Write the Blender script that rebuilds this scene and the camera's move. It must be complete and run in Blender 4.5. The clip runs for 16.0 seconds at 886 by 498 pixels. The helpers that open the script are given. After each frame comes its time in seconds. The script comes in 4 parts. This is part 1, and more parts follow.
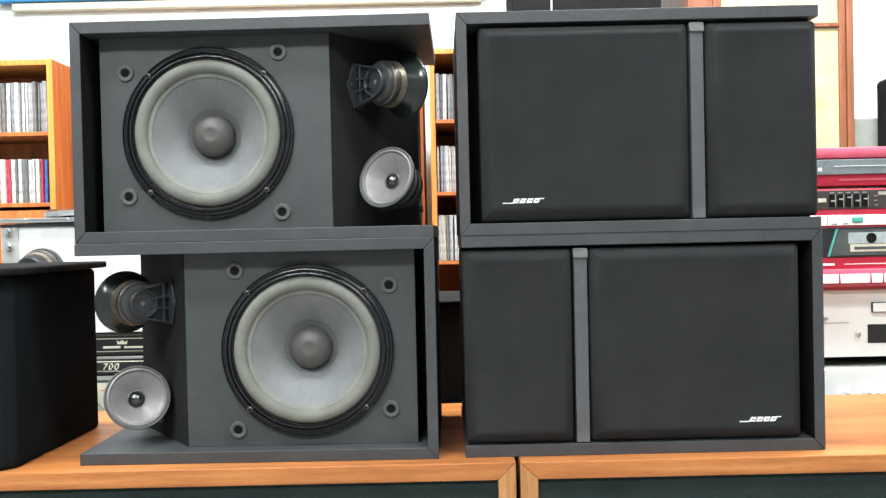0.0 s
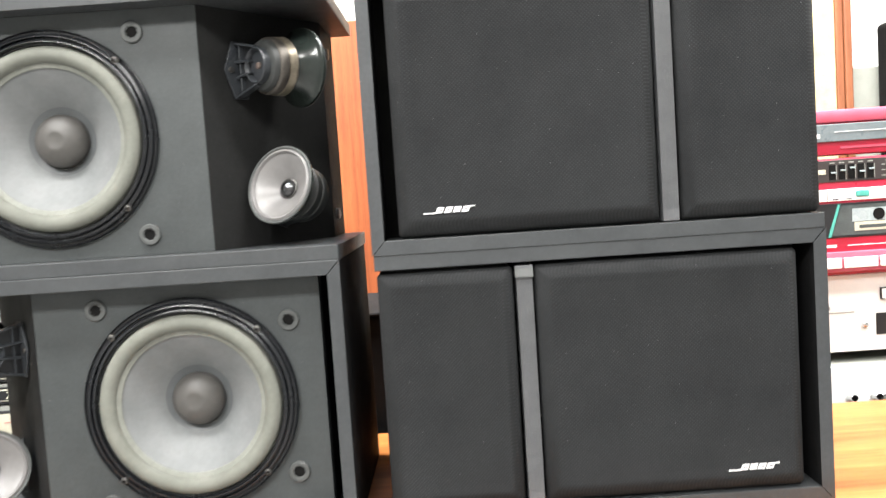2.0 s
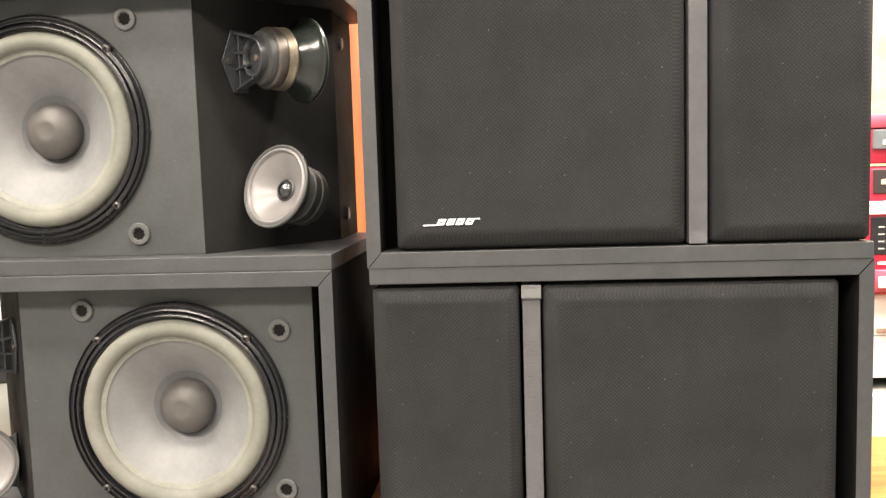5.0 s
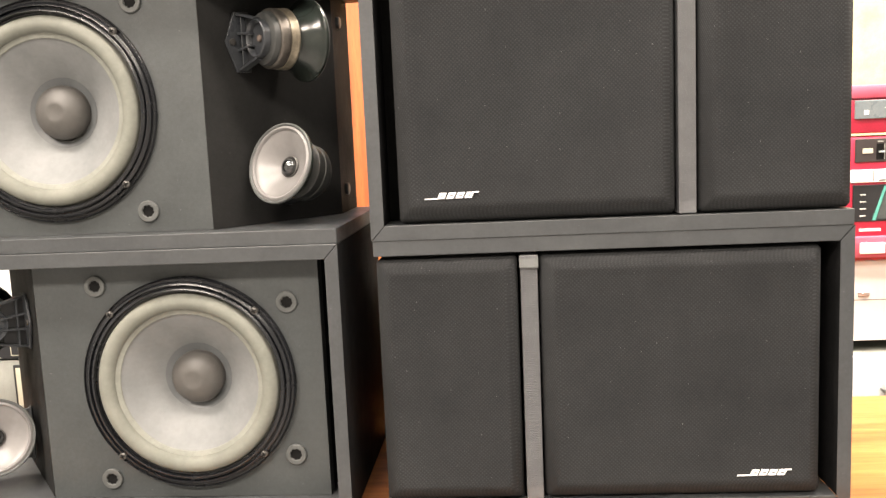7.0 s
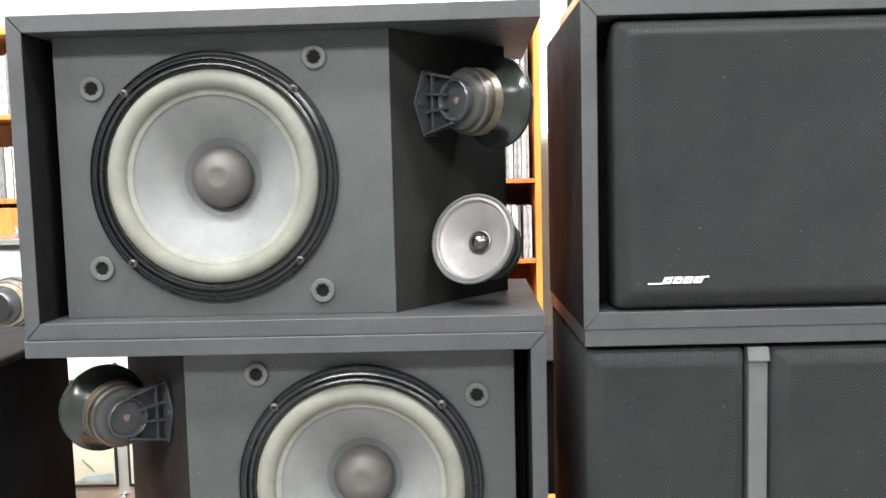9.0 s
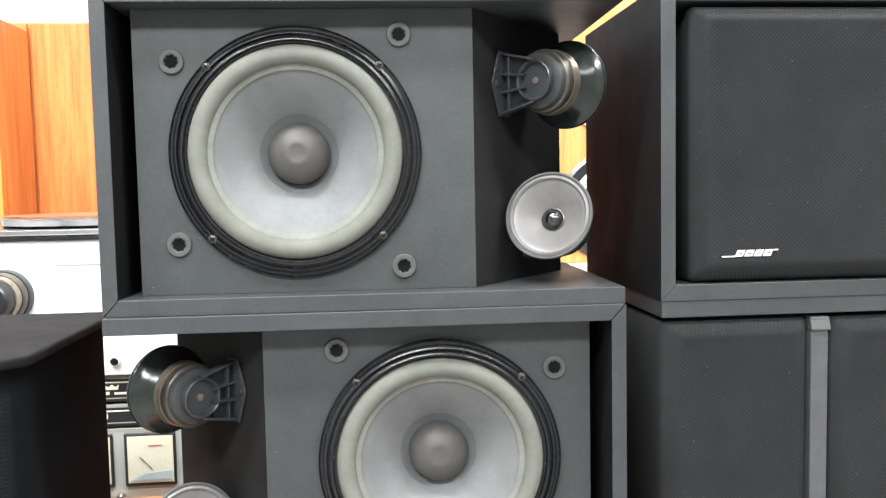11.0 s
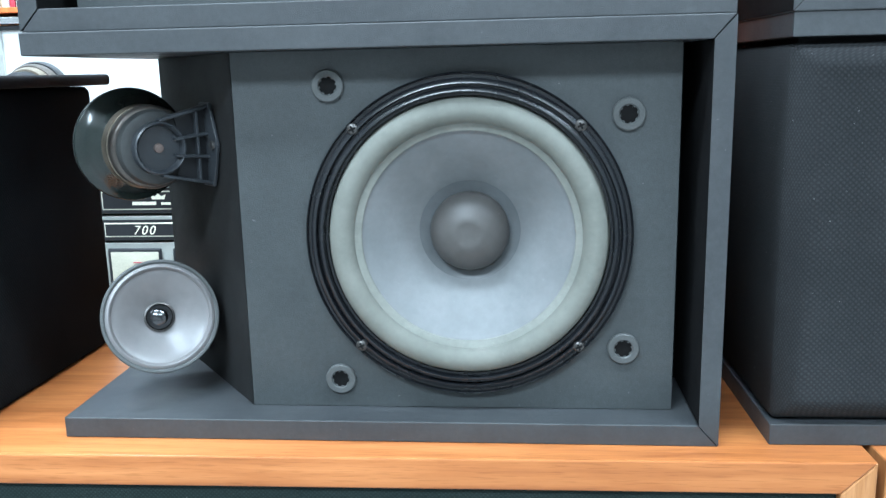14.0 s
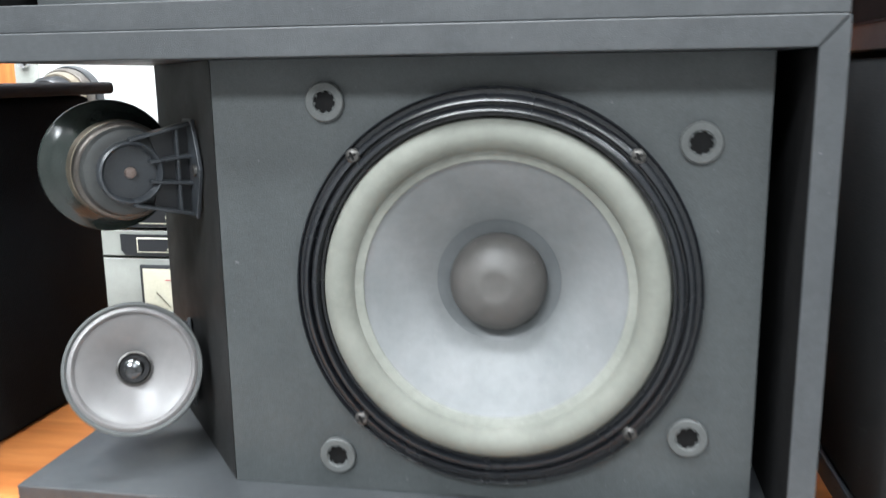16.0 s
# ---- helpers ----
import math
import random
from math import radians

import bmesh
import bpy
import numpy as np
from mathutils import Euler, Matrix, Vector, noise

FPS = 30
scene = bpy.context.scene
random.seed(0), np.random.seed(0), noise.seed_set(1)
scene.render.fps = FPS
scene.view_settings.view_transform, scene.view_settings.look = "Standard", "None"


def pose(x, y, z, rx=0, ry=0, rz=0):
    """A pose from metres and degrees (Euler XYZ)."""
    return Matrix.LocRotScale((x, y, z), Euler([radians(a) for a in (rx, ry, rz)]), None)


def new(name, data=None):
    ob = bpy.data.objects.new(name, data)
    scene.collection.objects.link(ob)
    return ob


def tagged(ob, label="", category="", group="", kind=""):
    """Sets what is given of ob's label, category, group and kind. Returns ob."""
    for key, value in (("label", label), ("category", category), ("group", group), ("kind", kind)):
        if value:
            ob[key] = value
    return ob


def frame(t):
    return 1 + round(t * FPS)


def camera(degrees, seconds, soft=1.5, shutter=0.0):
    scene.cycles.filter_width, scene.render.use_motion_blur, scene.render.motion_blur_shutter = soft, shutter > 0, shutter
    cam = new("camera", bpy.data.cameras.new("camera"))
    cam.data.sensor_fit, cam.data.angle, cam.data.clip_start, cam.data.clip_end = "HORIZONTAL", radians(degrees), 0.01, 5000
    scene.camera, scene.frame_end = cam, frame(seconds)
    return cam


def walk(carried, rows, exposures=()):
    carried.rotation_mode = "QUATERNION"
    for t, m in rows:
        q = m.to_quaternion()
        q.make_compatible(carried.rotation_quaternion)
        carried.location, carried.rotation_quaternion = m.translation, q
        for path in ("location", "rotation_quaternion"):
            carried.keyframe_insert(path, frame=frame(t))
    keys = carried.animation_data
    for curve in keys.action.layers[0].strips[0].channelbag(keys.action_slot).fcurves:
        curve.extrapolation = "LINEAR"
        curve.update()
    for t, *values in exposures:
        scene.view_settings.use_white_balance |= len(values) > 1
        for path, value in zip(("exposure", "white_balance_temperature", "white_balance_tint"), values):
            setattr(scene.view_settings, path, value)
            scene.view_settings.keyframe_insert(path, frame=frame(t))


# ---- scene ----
cam = camera(54.8, 16.0, soft=1.4, shutter=0.4)
EXPOSURES = [(0.0, -0.38, 6400, 9), (1.5, -0.05, 6500, 10), (2.5, 0.33, 7300, 15), (3.5, 0.3, 7900, 17), (7.0, 0.3, 8000, 18), (8.5, 0.3, 8000, 18), (9.0, 0.31, 6700, 12), (9.5, 0.27, 7200, 14), (12.0, 0.09, 6200, 10),
             (13.3, 0.07, 6200, 10), (14.0, 0.02, 5250, 2), (15.6, 0.02, 5250, 2), (16.0, 0.2, 6150, 10)]
METRES, EYE = 1.258, 0.967
ROWS = [
    (0.0, 0.0, 0.0, 0.0, -0.02, -0.87, 1.26),
    (0.5, -0.0067, 0.0071, 0.0071, -0.34, -1.35, 1.72),
    (1.0, -0.0051, 0.0255, 0.017, -0.91, -2.1, 2.23),
    (1.5, 0.0211, 0.0813, 0.0235, -1.2, -3.42, 3.12),
    (2.0, 0.0677, 0.1681, 0.0464, -0.5, -3.94, 3.78),
    (2.5, 0.1065, 0.216, 0.067, 0.81, -3.11, 3.22),
    (3.0, 0.126, 0.232, 0.0736, 2.7, -1.97, 2.26),
    (3.5, 0.1342, 0.2317, 0.0735, 4.05, -1.69, 1.06),
    (4.0, 0.1299, 0.2289, 0.0756, 4.37, -2.75, 0.95),
    (4.5, 0.1214, 0.2272, 0.0709, 4.45, -4.36, 1.5),
    (7.0, 0.1068, 0.1971, 0.0727, 3.21, -7.41, 2.49),
    (7.5, 0.1008, 0.1975, 0.0749, 2.96, -6.67, 2.51),
    (8.0, 0.0703, 0.2146, 0.0707, 2.84, -6.63, 2.16),
    (8.5, -0.0018, 0.2447, 0.0893, 2.22, -6.54, 1.65),
    (9.0, -0.0664, 0.2612, 0.1013, 0.64, -4.82, 1.42),
    (9.5, -0.1189, 0.261, 0.0945, -2.01, -4.01, 1.48),
    (12.0, -0.1858, 0.2488, 0.0788, -5.47, -4.47, 1.06),
    (12.5, -0.158, 0.2845, 0.0766, -1.53, -5.4, 0.75),
    (13.0, -0.1401, 0.3438, 0.0376, 1.18, -8.29, 0.47),
    (13.5, -0.1289, 0.3802, -0.0067, 2.46, -11.39, 0.9),
    (14.0, -0.1143, 0.3997, -0.0227, 4.03, -11.86, 1.29),
    (14.5, -0.0972, 0.4154, -0.0249, 6.17, -11.79, 1.74),
    (15.0, -0.0853, 0.4212, -0.0289, 8.21, -11.9, 1.94),
    (15.5, -0.0721, 0.4317, -0.029, 10.07, -12.14, 2.16),
    (16.0, -0.0971, 0.4894, -0.0195, 9.4, -11.48, 0.8),
]
walk(cam, [(t, pose(0, 0, EYE) @ pose(METRES * x, METRES * y, METRES * z, 90 + pitch, roll, yaw)) for t, x, y, z, yaw, pitch, roll in ROWS],
     EXPOSURES)

# ---- light ----
world = bpy.data.worlds.new("world")
scene.world = world
world.use_nodes = True
world.node_tree.nodes["Background"].inputs["Color"].default_value = (0.75, 0.85, 0.9, 1)
world.node_tree.nodes["Background"].inputs["Strength"].default_value = 0.15


def ceiling_lamp(x, y, z, sx, sy, watts, colour=(0.97, 1.0, 1.0)):
    data = bpy.data.lights.new("ceiling_light", "AREA")
    data.shape, data.size, data.size_y, data.energy, data.color = "RECTANGLE", sx, sy, watts, colour
    ob = new("ceiling_light_source", data)
    ob.matrix_world = pose(x, y, z, 0, 0, 0)
    return ob


CEILING = 2.70
LAMPS = [(-0.80, -1.05, 1.25, 0.50, 134), (1.10, -1.05, 1.25, 0.50, 42), (-0.95, 0.40, 1.25, 0.24, 54), (1.05, 0.40, 1.25, 0.24, 50),
         (-0.75, 1.26, 1.25, 0.24, 124), (0.85, 1.26, 1.25, 0.24, 126)]
for lx, ly, sx, sy, w in LAMPS:
    ceiling_lamp(lx, ly, CEILING - 0.075, sx, sy, w)


# ---- materials ----
def material(name, rough=0.5, metal=0.0):
    m = bpy.data.materials.new(name)
    m.use_nodes = True
    nt = m.node_tree
    b = nt.nodes["Principled BSDF"]
    b.inputs["Roughness"].default_value = rough
    b.inputs["Metallic"].default_value = metal
    return m, nt, b


def ramp_node(nt, source, stops):
    r = nt.nodes.new("ShaderNodeValToRGB")
    while len(r.color_ramp.elements) < len(stops):
        r.color_ramp.elements.new(0.5)
    for e, (p, c) in zip(r.color_ramp.elements, stops):
        e.position, e.color = p, (*c, 1)
    nt.links.new(source, r.inputs["Fac"])
    return r


def coords(nt, scale=(1, 1, 1), kind="Object"):
    c = nt.nodes.new("ShaderNodeTexCoord")
    m = nt.nodes.new("ShaderNodeMapping")
    m.inputs["Scale"].default_value = scale
    nt.links.new(c.outputs[kind], m.inputs["Vector"])
    return m.outputs["Vector"]


def noise_node(nt, vec, scale, detail=4, rough=0.6):
    n = nt.nodes.new("ShaderNodeTexNoise")
    n.inputs["Scale"].default_value, n.inputs["Detail"].default_value, n.inputs["Roughness"].default_value = scale, detail, rough
    nt.links.new(vec, n.inputs["Vector"])
    return n.outputs["Fac"]


def bump(nt, b, height, strength, distance=0.0005):
    n = nt.nodes.new("ShaderNodeBump")
    n.inputs["Strength"].default_value, n.inputs["Distance"].default_value = strength, distance
    nt.links.new(height, n.inputs["Height"])
    nt.links.new(n.outputs["Normal"], b.inputs["Normal"])


def mixed(nt, a, b, fac=0.5, mode="MIX"):
    m = nt.nodes.new("ShaderNodeMix")
    m.data_type, m.blend_type = "RGBA", mode
    m.inputs["Factor"].default_value = fac
    nt.links.new(a, m.inputs["A"])
    nt.links.new(b, m.inputs["B"])
    return m.outputs["Result"]


def speckled(name, low, high, rough, scale=60, fine=900, bump_by=0.25, metal=0.0, wear=0.0, mottle=0.015):
    """A painted, moulded or papered surface: soft blotches, fine grain, a little relief."""
    m, nt, b = material(name, rough, metal)
    v = coords(nt)
    big = ramp_node(nt, noise_node(nt, v, scale, 5, 0.65), [(0.3, low), (0.72, high)])
    grain = noise_node(nt, v, fine, 2, 0.5)
    cloudy = ramp_node(nt, noise_node(nt, v, 240, 4, 0.7), [(0.3, (1 - mottle,) * 3), (0.7, (1 + mottle,) * 3)])
    g = ramp_node(nt, grain, [(0.25, (0.82, 0.82, 0.82)), (0.75, (1.12, 1.12, 1.12))])
    col = mixed(nt, mixed(nt, big.outputs["Color"], cloudy.outputs["Color"], 1.0, "MULTIPLY"), g.outputs["Color"], 1.0, "MULTIPLY")
    if wear:
        marks = ramp_node(nt, noise_node(nt, v, 210, 3, 0.62), [(0.725, (0, 0, 0)), (0.75, (wear, wear, wear))])
        smear = ramp_node(nt, noise_node(nt, v, 9, 6, 0.7), [(0.45, (0, 0, 0)), (0.75, (wear * 0.10, wear * 0.10, wear * 0.10))])
        col = mixed(nt, mixed(nt, col, marks.outputs["Color"], 1.0, "ADD"), smear.outputs["Color"], 1.0, "ADD")
    nt.links.new(col, b.inputs["Base Color"])
    r = ramp_node(nt, noise_node(nt, v, scale * 0.6, 4, 0.7), [(0.3, (rough - 0.08,) * 3), (0.7, (min(rough + 0.1, 1),) * 3)])
    nt.links.new(r.outputs["Color"], b.inputs["Roughness"])
    bump(nt, b, grain, bump_by)
    return m


def felted(name, low, high, rough, mottle=1.0):
    """Pressed paper or foam: broad cloudy patches, short fibres, hardly any relief."""
    m, nt, b = material(name, rough)
    v = coords(nt)
    cloud = ramp_node(nt, noise_node(nt, v, 26, 4, 0.55), [(0.32, low), (0.70, high)])
    k = 0.06 * mottle
    fibre = ramp_node(nt, noise_node(nt, v, 190, 3, 0.6), [(0.3, (1 - k,) * 3), (0.7, (1 + k,) * 3)])
    dust = ramp_node(nt, noise_node(nt, v, 420, 2, 0.55), [(0.70, (0, 0, 0)), (0.80, (0.03 * mottle,) * 3)])
    col = mixed(nt, mixed(nt, cloud.outputs["Color"], fibre.outputs["Color"], 1.0, "MULTIPLY"), dust.outputs["Color"], 1.0, "ADD")
    nt.links.new(col, b.inputs["Base Color"])
    bump(nt, b, noise_node(nt, v, 520, 3, 0.6), 0.10, 0.0003)
    return m


def wooden(name, dark, mid, light, axis="X", rough=0.38, scale=1.0):
    """Veneer: long streaks along one axis, pores and broad figure."""
    m, nt, b = material(name, rough)
    k = {"X": (1.2, 22, 22), "Y": (22, 1.2, 22), "Z": (22, 22, 1.2)}[axis]
    v = coords(nt, tuple(a * scale for a in k))
    streak = noise_node(nt, v, 3.0, 7, 0.62)
    wide = noise_node(nt, coords(nt, tuple(a * 0.25 * scale for a in k)), 2.2, 3, 0.5)
    c1 = ramp_node(nt, streak, [(0.30, dark), (0.5, mid), (0.72, light)])
    c2 = ramp_node(nt, wide, [(0.3, (0.72, 0.66, 0.60)), (0.7, (1.1, 1.08, 1.05))])
    pores = noise_node(nt, coords(nt, tuple(a * 9 * scale for a in k)), 4.0, 2, 0.5)
    c3 = ramp_node(nt, pores, [(0.34, (0.72, 0.68, 0.62)), (0.46, (1, 1, 1))])
    col = mixed(nt, mixed(nt, c1.outputs["Color"], c2.outputs["Color"], 1.0, "MULTIPLY"), c3.outputs["Color"], 0.7, "MULTIPLY")
    nt.links.new(col, b.inputs["Base Color"])
    b.inputs["Specular IOR Level"].default_value = 0.4
    bump(nt, b, pores, 0.15, 0.0003)
    return m


def cloth(name, low, high, pitch=0.0025, rough=0.92, lint_by=0.075):
    """Woven grille cloth: two crossing diagonal thread sets, uneven, with lint and slight fading."""
    m, nt, b = material(name, rough)
    v = coords(nt)
    threads = []
    for turn in (45, -45):
        c = nt.nodes.new("ShaderNodeTexCoord")
        mp = nt.nodes.new("ShaderNodeMapping")
        mp.inputs["Rotation"].default_value = (0, radians(turn), radians(45))
        nt.links.new(c.outputs["Object"], mp.inputs["Vector"])
        w = nt.nodes.new("ShaderNodeTexWave")
        w.wave_type, w.bands_direction = "BANDS", "X"
        w.inputs["Scale"].default_value = 0.444 / pitch
        w.inputs["Distortion"].default_value = 1.2
        w.inputs["Detail Scale"].default_value = 0.4
        nt.links.new(mp.outputs["Vector"], w.inputs["Vector"])
        threads.append(w.outputs["Fac"])
    mul = nt.nodes.new("ShaderNodeMath")
    mul.operation = "MULTIPLY"
    nt.links.new(threads[0], mul.inputs[0])
    nt.links.new(threads[1], mul.inputs[1])
    weave = mul.outputs[0]
    base = ramp_node(nt, noise_node(nt, v, 14, 5, 0.6), [(0.3, low), (0.7, high)])
    thread = ramp_node(nt, weave, [(0.0, (0.80, 0.80, 0.80)), (0.8, (1.30, 1.30, 1.30))])
    fuzz = ramp_node(nt, noise_node(nt, v, 700, 2, 0.5), [(0.3, (0.85, 0.85, 0.85)), (0.7, (1.15, 1.15, 1.15))])
    lint = ramp_node(nt, noise_node(nt, v, 300, 3, 0.58), [(0.722, (0, 0, 0)), (0.760, (lint_by, lint_by, lint_by))])
    col = mixed(nt, mixed(nt, base.outputs["Color"], thread.outputs["Color"], 1.0, "MULTIPLY"), fuzz.outputs["Color"], 1.0, "MULTIPLY")
    nt.links.new(mixed(nt, col, lint.outputs["Color"], 1.0, "ADD"), b.inputs["Base Color"])
    b.inputs["Specular IOR Level"].default_value = 0.2
    bump(nt, b, weave, 0.28, 0.0004)
    return m


M_VINYL = speckled("black_vinyl", (0.034, 0.037, 0.040), (0.047, 0.051, 0.054), 0.46, 30, 1600, 0.35, 0.0, 0.10, 0.10)
M_BAFFLE = speckled("baffle_vinyl", (0.033, 0.038, 0.039), (0.046, 0.052, 0.053), 0.52, 24, 1400, 0.35, 0.0, 0.06, 0.12)
# Darker copy of the vinyl, with side-face shade in it; also black cases.
M_SIDE = speckled("side_shade_vinyl", (0.0085, 0.0086, 0.0090), (0.0130, 0.0130, 0.0134), 0.7, 30, 1200, 0.4)
# Near-black with recess shade put in; plain black for needle and reels too.
M_DARK = speckled("recess_shade_black", (0.005, 0.005, 0.005), (0.008, 0.008, 0.008), 0.8)
M_CLOTH = cloth("black_grille_cloth", (0.0155, 0.0164, 0.0174), (0.0228, 0.0238, 0.0248))
# Darker cloth for the single speaker, with its side's shade in the colour.
M_CLOTH_DARK = cloth("shaded_black_cloth", (0.0092, 0.0110, 0.0126), (0.0132, 0.0152, 0.0170), lint_by=0.0)
M_CLOTH_DARK.node_tree.nodes["Principled BSDF"].inputs["Specular IOR Level"].default_value = 0.02
M_LID = speckled("matt_black_lid", (0.0062, 0.0060, 0.0064), (0.0095, 0.0092, 0.0096), 0.88, 30, 1200, 0.4)
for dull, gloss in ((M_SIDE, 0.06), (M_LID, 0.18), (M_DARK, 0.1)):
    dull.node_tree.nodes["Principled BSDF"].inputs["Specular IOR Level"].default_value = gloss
M_STRIP = speckled("grey_plastic_strip", (0.085, 0.087, 0.092), (0.115, 0.117, 0.122), 0.42, 40)
M_PLASTIC = speckled("black_plastic", (0.020, 0.022, 0.024), (0.032, 0.034, 0.036), 0.38, 60)
M_RING = speckled("satin_black_ring", (0.007, 0.008, 0.010), (0.011, 0.012, 0.014), 0.25, 12, 300, 0.0)
M_BRACKET = speckled("grey_black_plastic", (0.024, 0.027, 0.031), (0.036, 0.040, 0.045), 0.34, 60)
# Slanted panel: darker than the baffle, its shade put into the colour.
M_SLANT = speckled("slant_shade_black", (0.0145, 0.0147, 0.0147), (0.0205, 0.0207, 0.0205), 0.55, 24, 1400, 0.3, 0.0, 0.03, 0.12)
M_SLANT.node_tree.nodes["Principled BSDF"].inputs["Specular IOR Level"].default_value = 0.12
M_GLOSS = speckled("gloss_black_plastic", (0.010, 0.011, 0.013), (0.014, 0.015, 0.017), 0.36, 12, 300, 0.0)
M_CONE = felted("paper_cone", (0.130, 0.138, 0.140), (0.173, 0.178, 0.180), 0.60)
M_CONE_DARK = felted("doped_cone", (0.082, 0.089, 0.092), (0.112, 0.119, 0.123), 0.48)
M_FOAM = felted("foam_surround", (0.120, 0.125, 0.107), (0.168, 0.171, 0.149), 0.78)
M_LIP = felted("cone_glue_edge", (0.148, 0.154, 0.134), (0.205, 0.210, 0.186), 0.62, 1.6)
M_GLUE = speckled("clear_glue", (0.05, 0.05, 0.048), (0.09, 0.09, 0.086), 0.08, 300, 900, 0.0)
M_CAP = felted("dust_cap", (0.054, 0.051, 0.048), (0.074, 0.070, 0.066), 0.50)
M_TCONE = felted("tweeter_cone", (0.138, 0.133, 0.132), (0.180, 0.174, 0.172), 0.36, 0.6)
M_CHROME = speckled("chrome", (0.70, 0.72, 0.74), (0.82, 0.83, 0.84), 0.16, 60, 900, 0.0, 1.0)
M_DOME = speckled("dark_chrome_dome", (0.10, 0.103, 0.108), (0.14, 0.143, 0.148), 0.08, 60, 900, 0.0, 1.0)
M_SCREW = speckled("black_screw", (0.055, 0.053, 0.050), (0.11, 0.105, 0.10), 0.36, 200, 900, 0.1, 0.6)
M_BASKET = speckled("tweeter_basket", (0.013, 0.018, 0.016), (0.022, 0.028, 0.025), 0.19, 45, 900, 0.02)
M_MAGNET = speckled("magnet_steel", (0.065, 0.058, 0.052), (0.15, 0.135, 0.12), 0.36, 45, 600, 0.2, 0.75)
M_BAND = speckled("dull_brass_band", (0.17, 0.145, 0.11), (0.32, 0.28, 0.22), 0.36, 70, 600, 0.1, 0.75)
M_MAGNET_BACK = speckled("magnet_back_plate", (0.020, 0.022, 0.022), (0.036, 0.038, 0.037), 0.45, 60, 900, 0.1)
M_SILVER_DIM = speckled("dull_champagne_metal", (0.27, 0.28, 0.255), (0.36, 0.37, 0.34), 0.45, 14, 900, 0.05, 0.1)
M_RUST = speckled("rusty_rivet", (0.07, 0.05, 0.045), (0.17, 0.13, 0.11), 0.6, 300)
M_SOCKET = speckled("grey_rubber", (0.060, 0.064, 0.063), (0.082, 0.086, 0.085), 0.5, 80)
M_WHITE_MARK = speckled("white_badge", (0.68, 0.68, 0.68), (0.8, 0.8, 0.8), 0.35, 200)
M_TEAK = wooden("teak_veneer", (0.24, 0.078, 0.022), (0.39, 0.145, 0.042), (0.53, 0.225, 0.075), "X")
M_TEAK_Z = wooden("teak_veneer_upright", (0.27, 0.115, 0.038), (0.40, 0.19, 0.07), (0.50, 0.26, 0.11), "Z")
M_SHELF = wooden("orange_shelf_wood", (0.46, 0.15, 0.028), (0.62, 0.24, 0.05), (0.72, 0.33, 0.09), "Z", 0.45)
M_SHELF_DARK = wooden("red_shelf_wood", (0.32, 0.085, 0.020), (0.45, 0.138, 0.034), (0.56, 0.20, 0.055), "Z", 0.5)
M_REDWOOD = wooden("dark_red_wood", (0.20, 0.048, 0.016), (0.29, 0.078, 0.024), (0.36, 0.11, 0.036), "Z", 0.5)
M_WALNUT = wooden("walnut_frame", (0.14, 0.050, 0.024), (0.22, 0.082, 0.040), (0.28, 0.11, 0.055), "Z", 0.45)
M_WALL = speckled("white_wall", (0.74, 0.80, 0.76), (0.80, 0.84, 0.80), 0.85, 3, 300, 0.2)
# Unseen walls: grey chosen to limit fill light bounced onto the speakers.
M_REAR = speckled("unseen_wall_grey", (0.29, 0.29, 0.28), (0.36, 0.36, 0.35), 0.85, 3, 300, 0.2)
M_FLOOR = speckled("floor_tile", (0.20, 0.195, 0.19), (0.26, 0.255, 0.25), 0.4, 4)
M_CEIL = speckled("ceiling_board", (0.78, 0.78, 0.76), (0.84, 0.84, 0.82), 0.9, 4)
M_CANVAS = cloth("dark_green_grille", (0.012, 0.020, 0.019), (0.020, 0.030, 0.028), 0.002)
M_CREAM = speckled("cream_grille_cloth", (0.40, 0.33, 0.17), (0.58, 0.50, 0.29), 0.9, 14, 700, 0.3)
M_SILVER = speckled("brushed_silver", (0.66, 0.68, 0.67), (0.78, 0.79, 0.77), 0.42, 20, 900, 0.05, 0.25)
M_SILVER_W = speckled("white_faceplate", (0.74, 0.74, 0.72), (0.82, 0.82, 0.80), 0.4, 12, 900, 0.05)
M_METER = speckled("meter_card", (0.44, 0.42, 0.32), (0.52, 0.50, 0.40), 0.6, 20)
M_RED = speckled("red_plastic", (0.34, 0.012, 0.034), (0.42, 0.020, 0.050), 0.33, 20, 900, 0.03)
M_PINK = speckled("faded_red_plastic", (0.42, 0.06, 0.10), (0.50, 0.09, 0.14), 0.42, 20, 900, 0.03)
M_TEAL = speckled("teal_plastic", (0.05, 0.28, 0.24), (0.08, 0.36, 0.30), 0.3, 30)
M_SMOKE = speckled("smoked_window", (0.05, 0.06, 0.06), (0.08, 0.09, 0.09), 0.12, 30, 900, 0.0)
M_GREY_DIAL = speckled("grey_dial", (0.24, 0.29, 0.30), (0.32, 0.37, 0.38), 0.3, 30, 900, 0.0)
M_BLUE = speckled("blue_paint", (0.02, 0.16, 0.42), (0.05, 0.28, 0.58), 0.5, 9, 200)
M_CREAM_FRAME = speckled("cream_moulding", (0.66, 0.64, 0.50), (0.74, 0.72, 0.58), 0.55, 20)
M_EQ = speckled("brown_black_panel", (0.030, 0.024, 0.024), (0.042, 0.034, 0.033), 0.35, 20, 900, 0.0)
M_DIAL = speckled("smoky_tuning_dial", (0.11, 0.135, 0.145), (0.15, 0.175, 0.185), 0.3, 30, 900, 0.0)
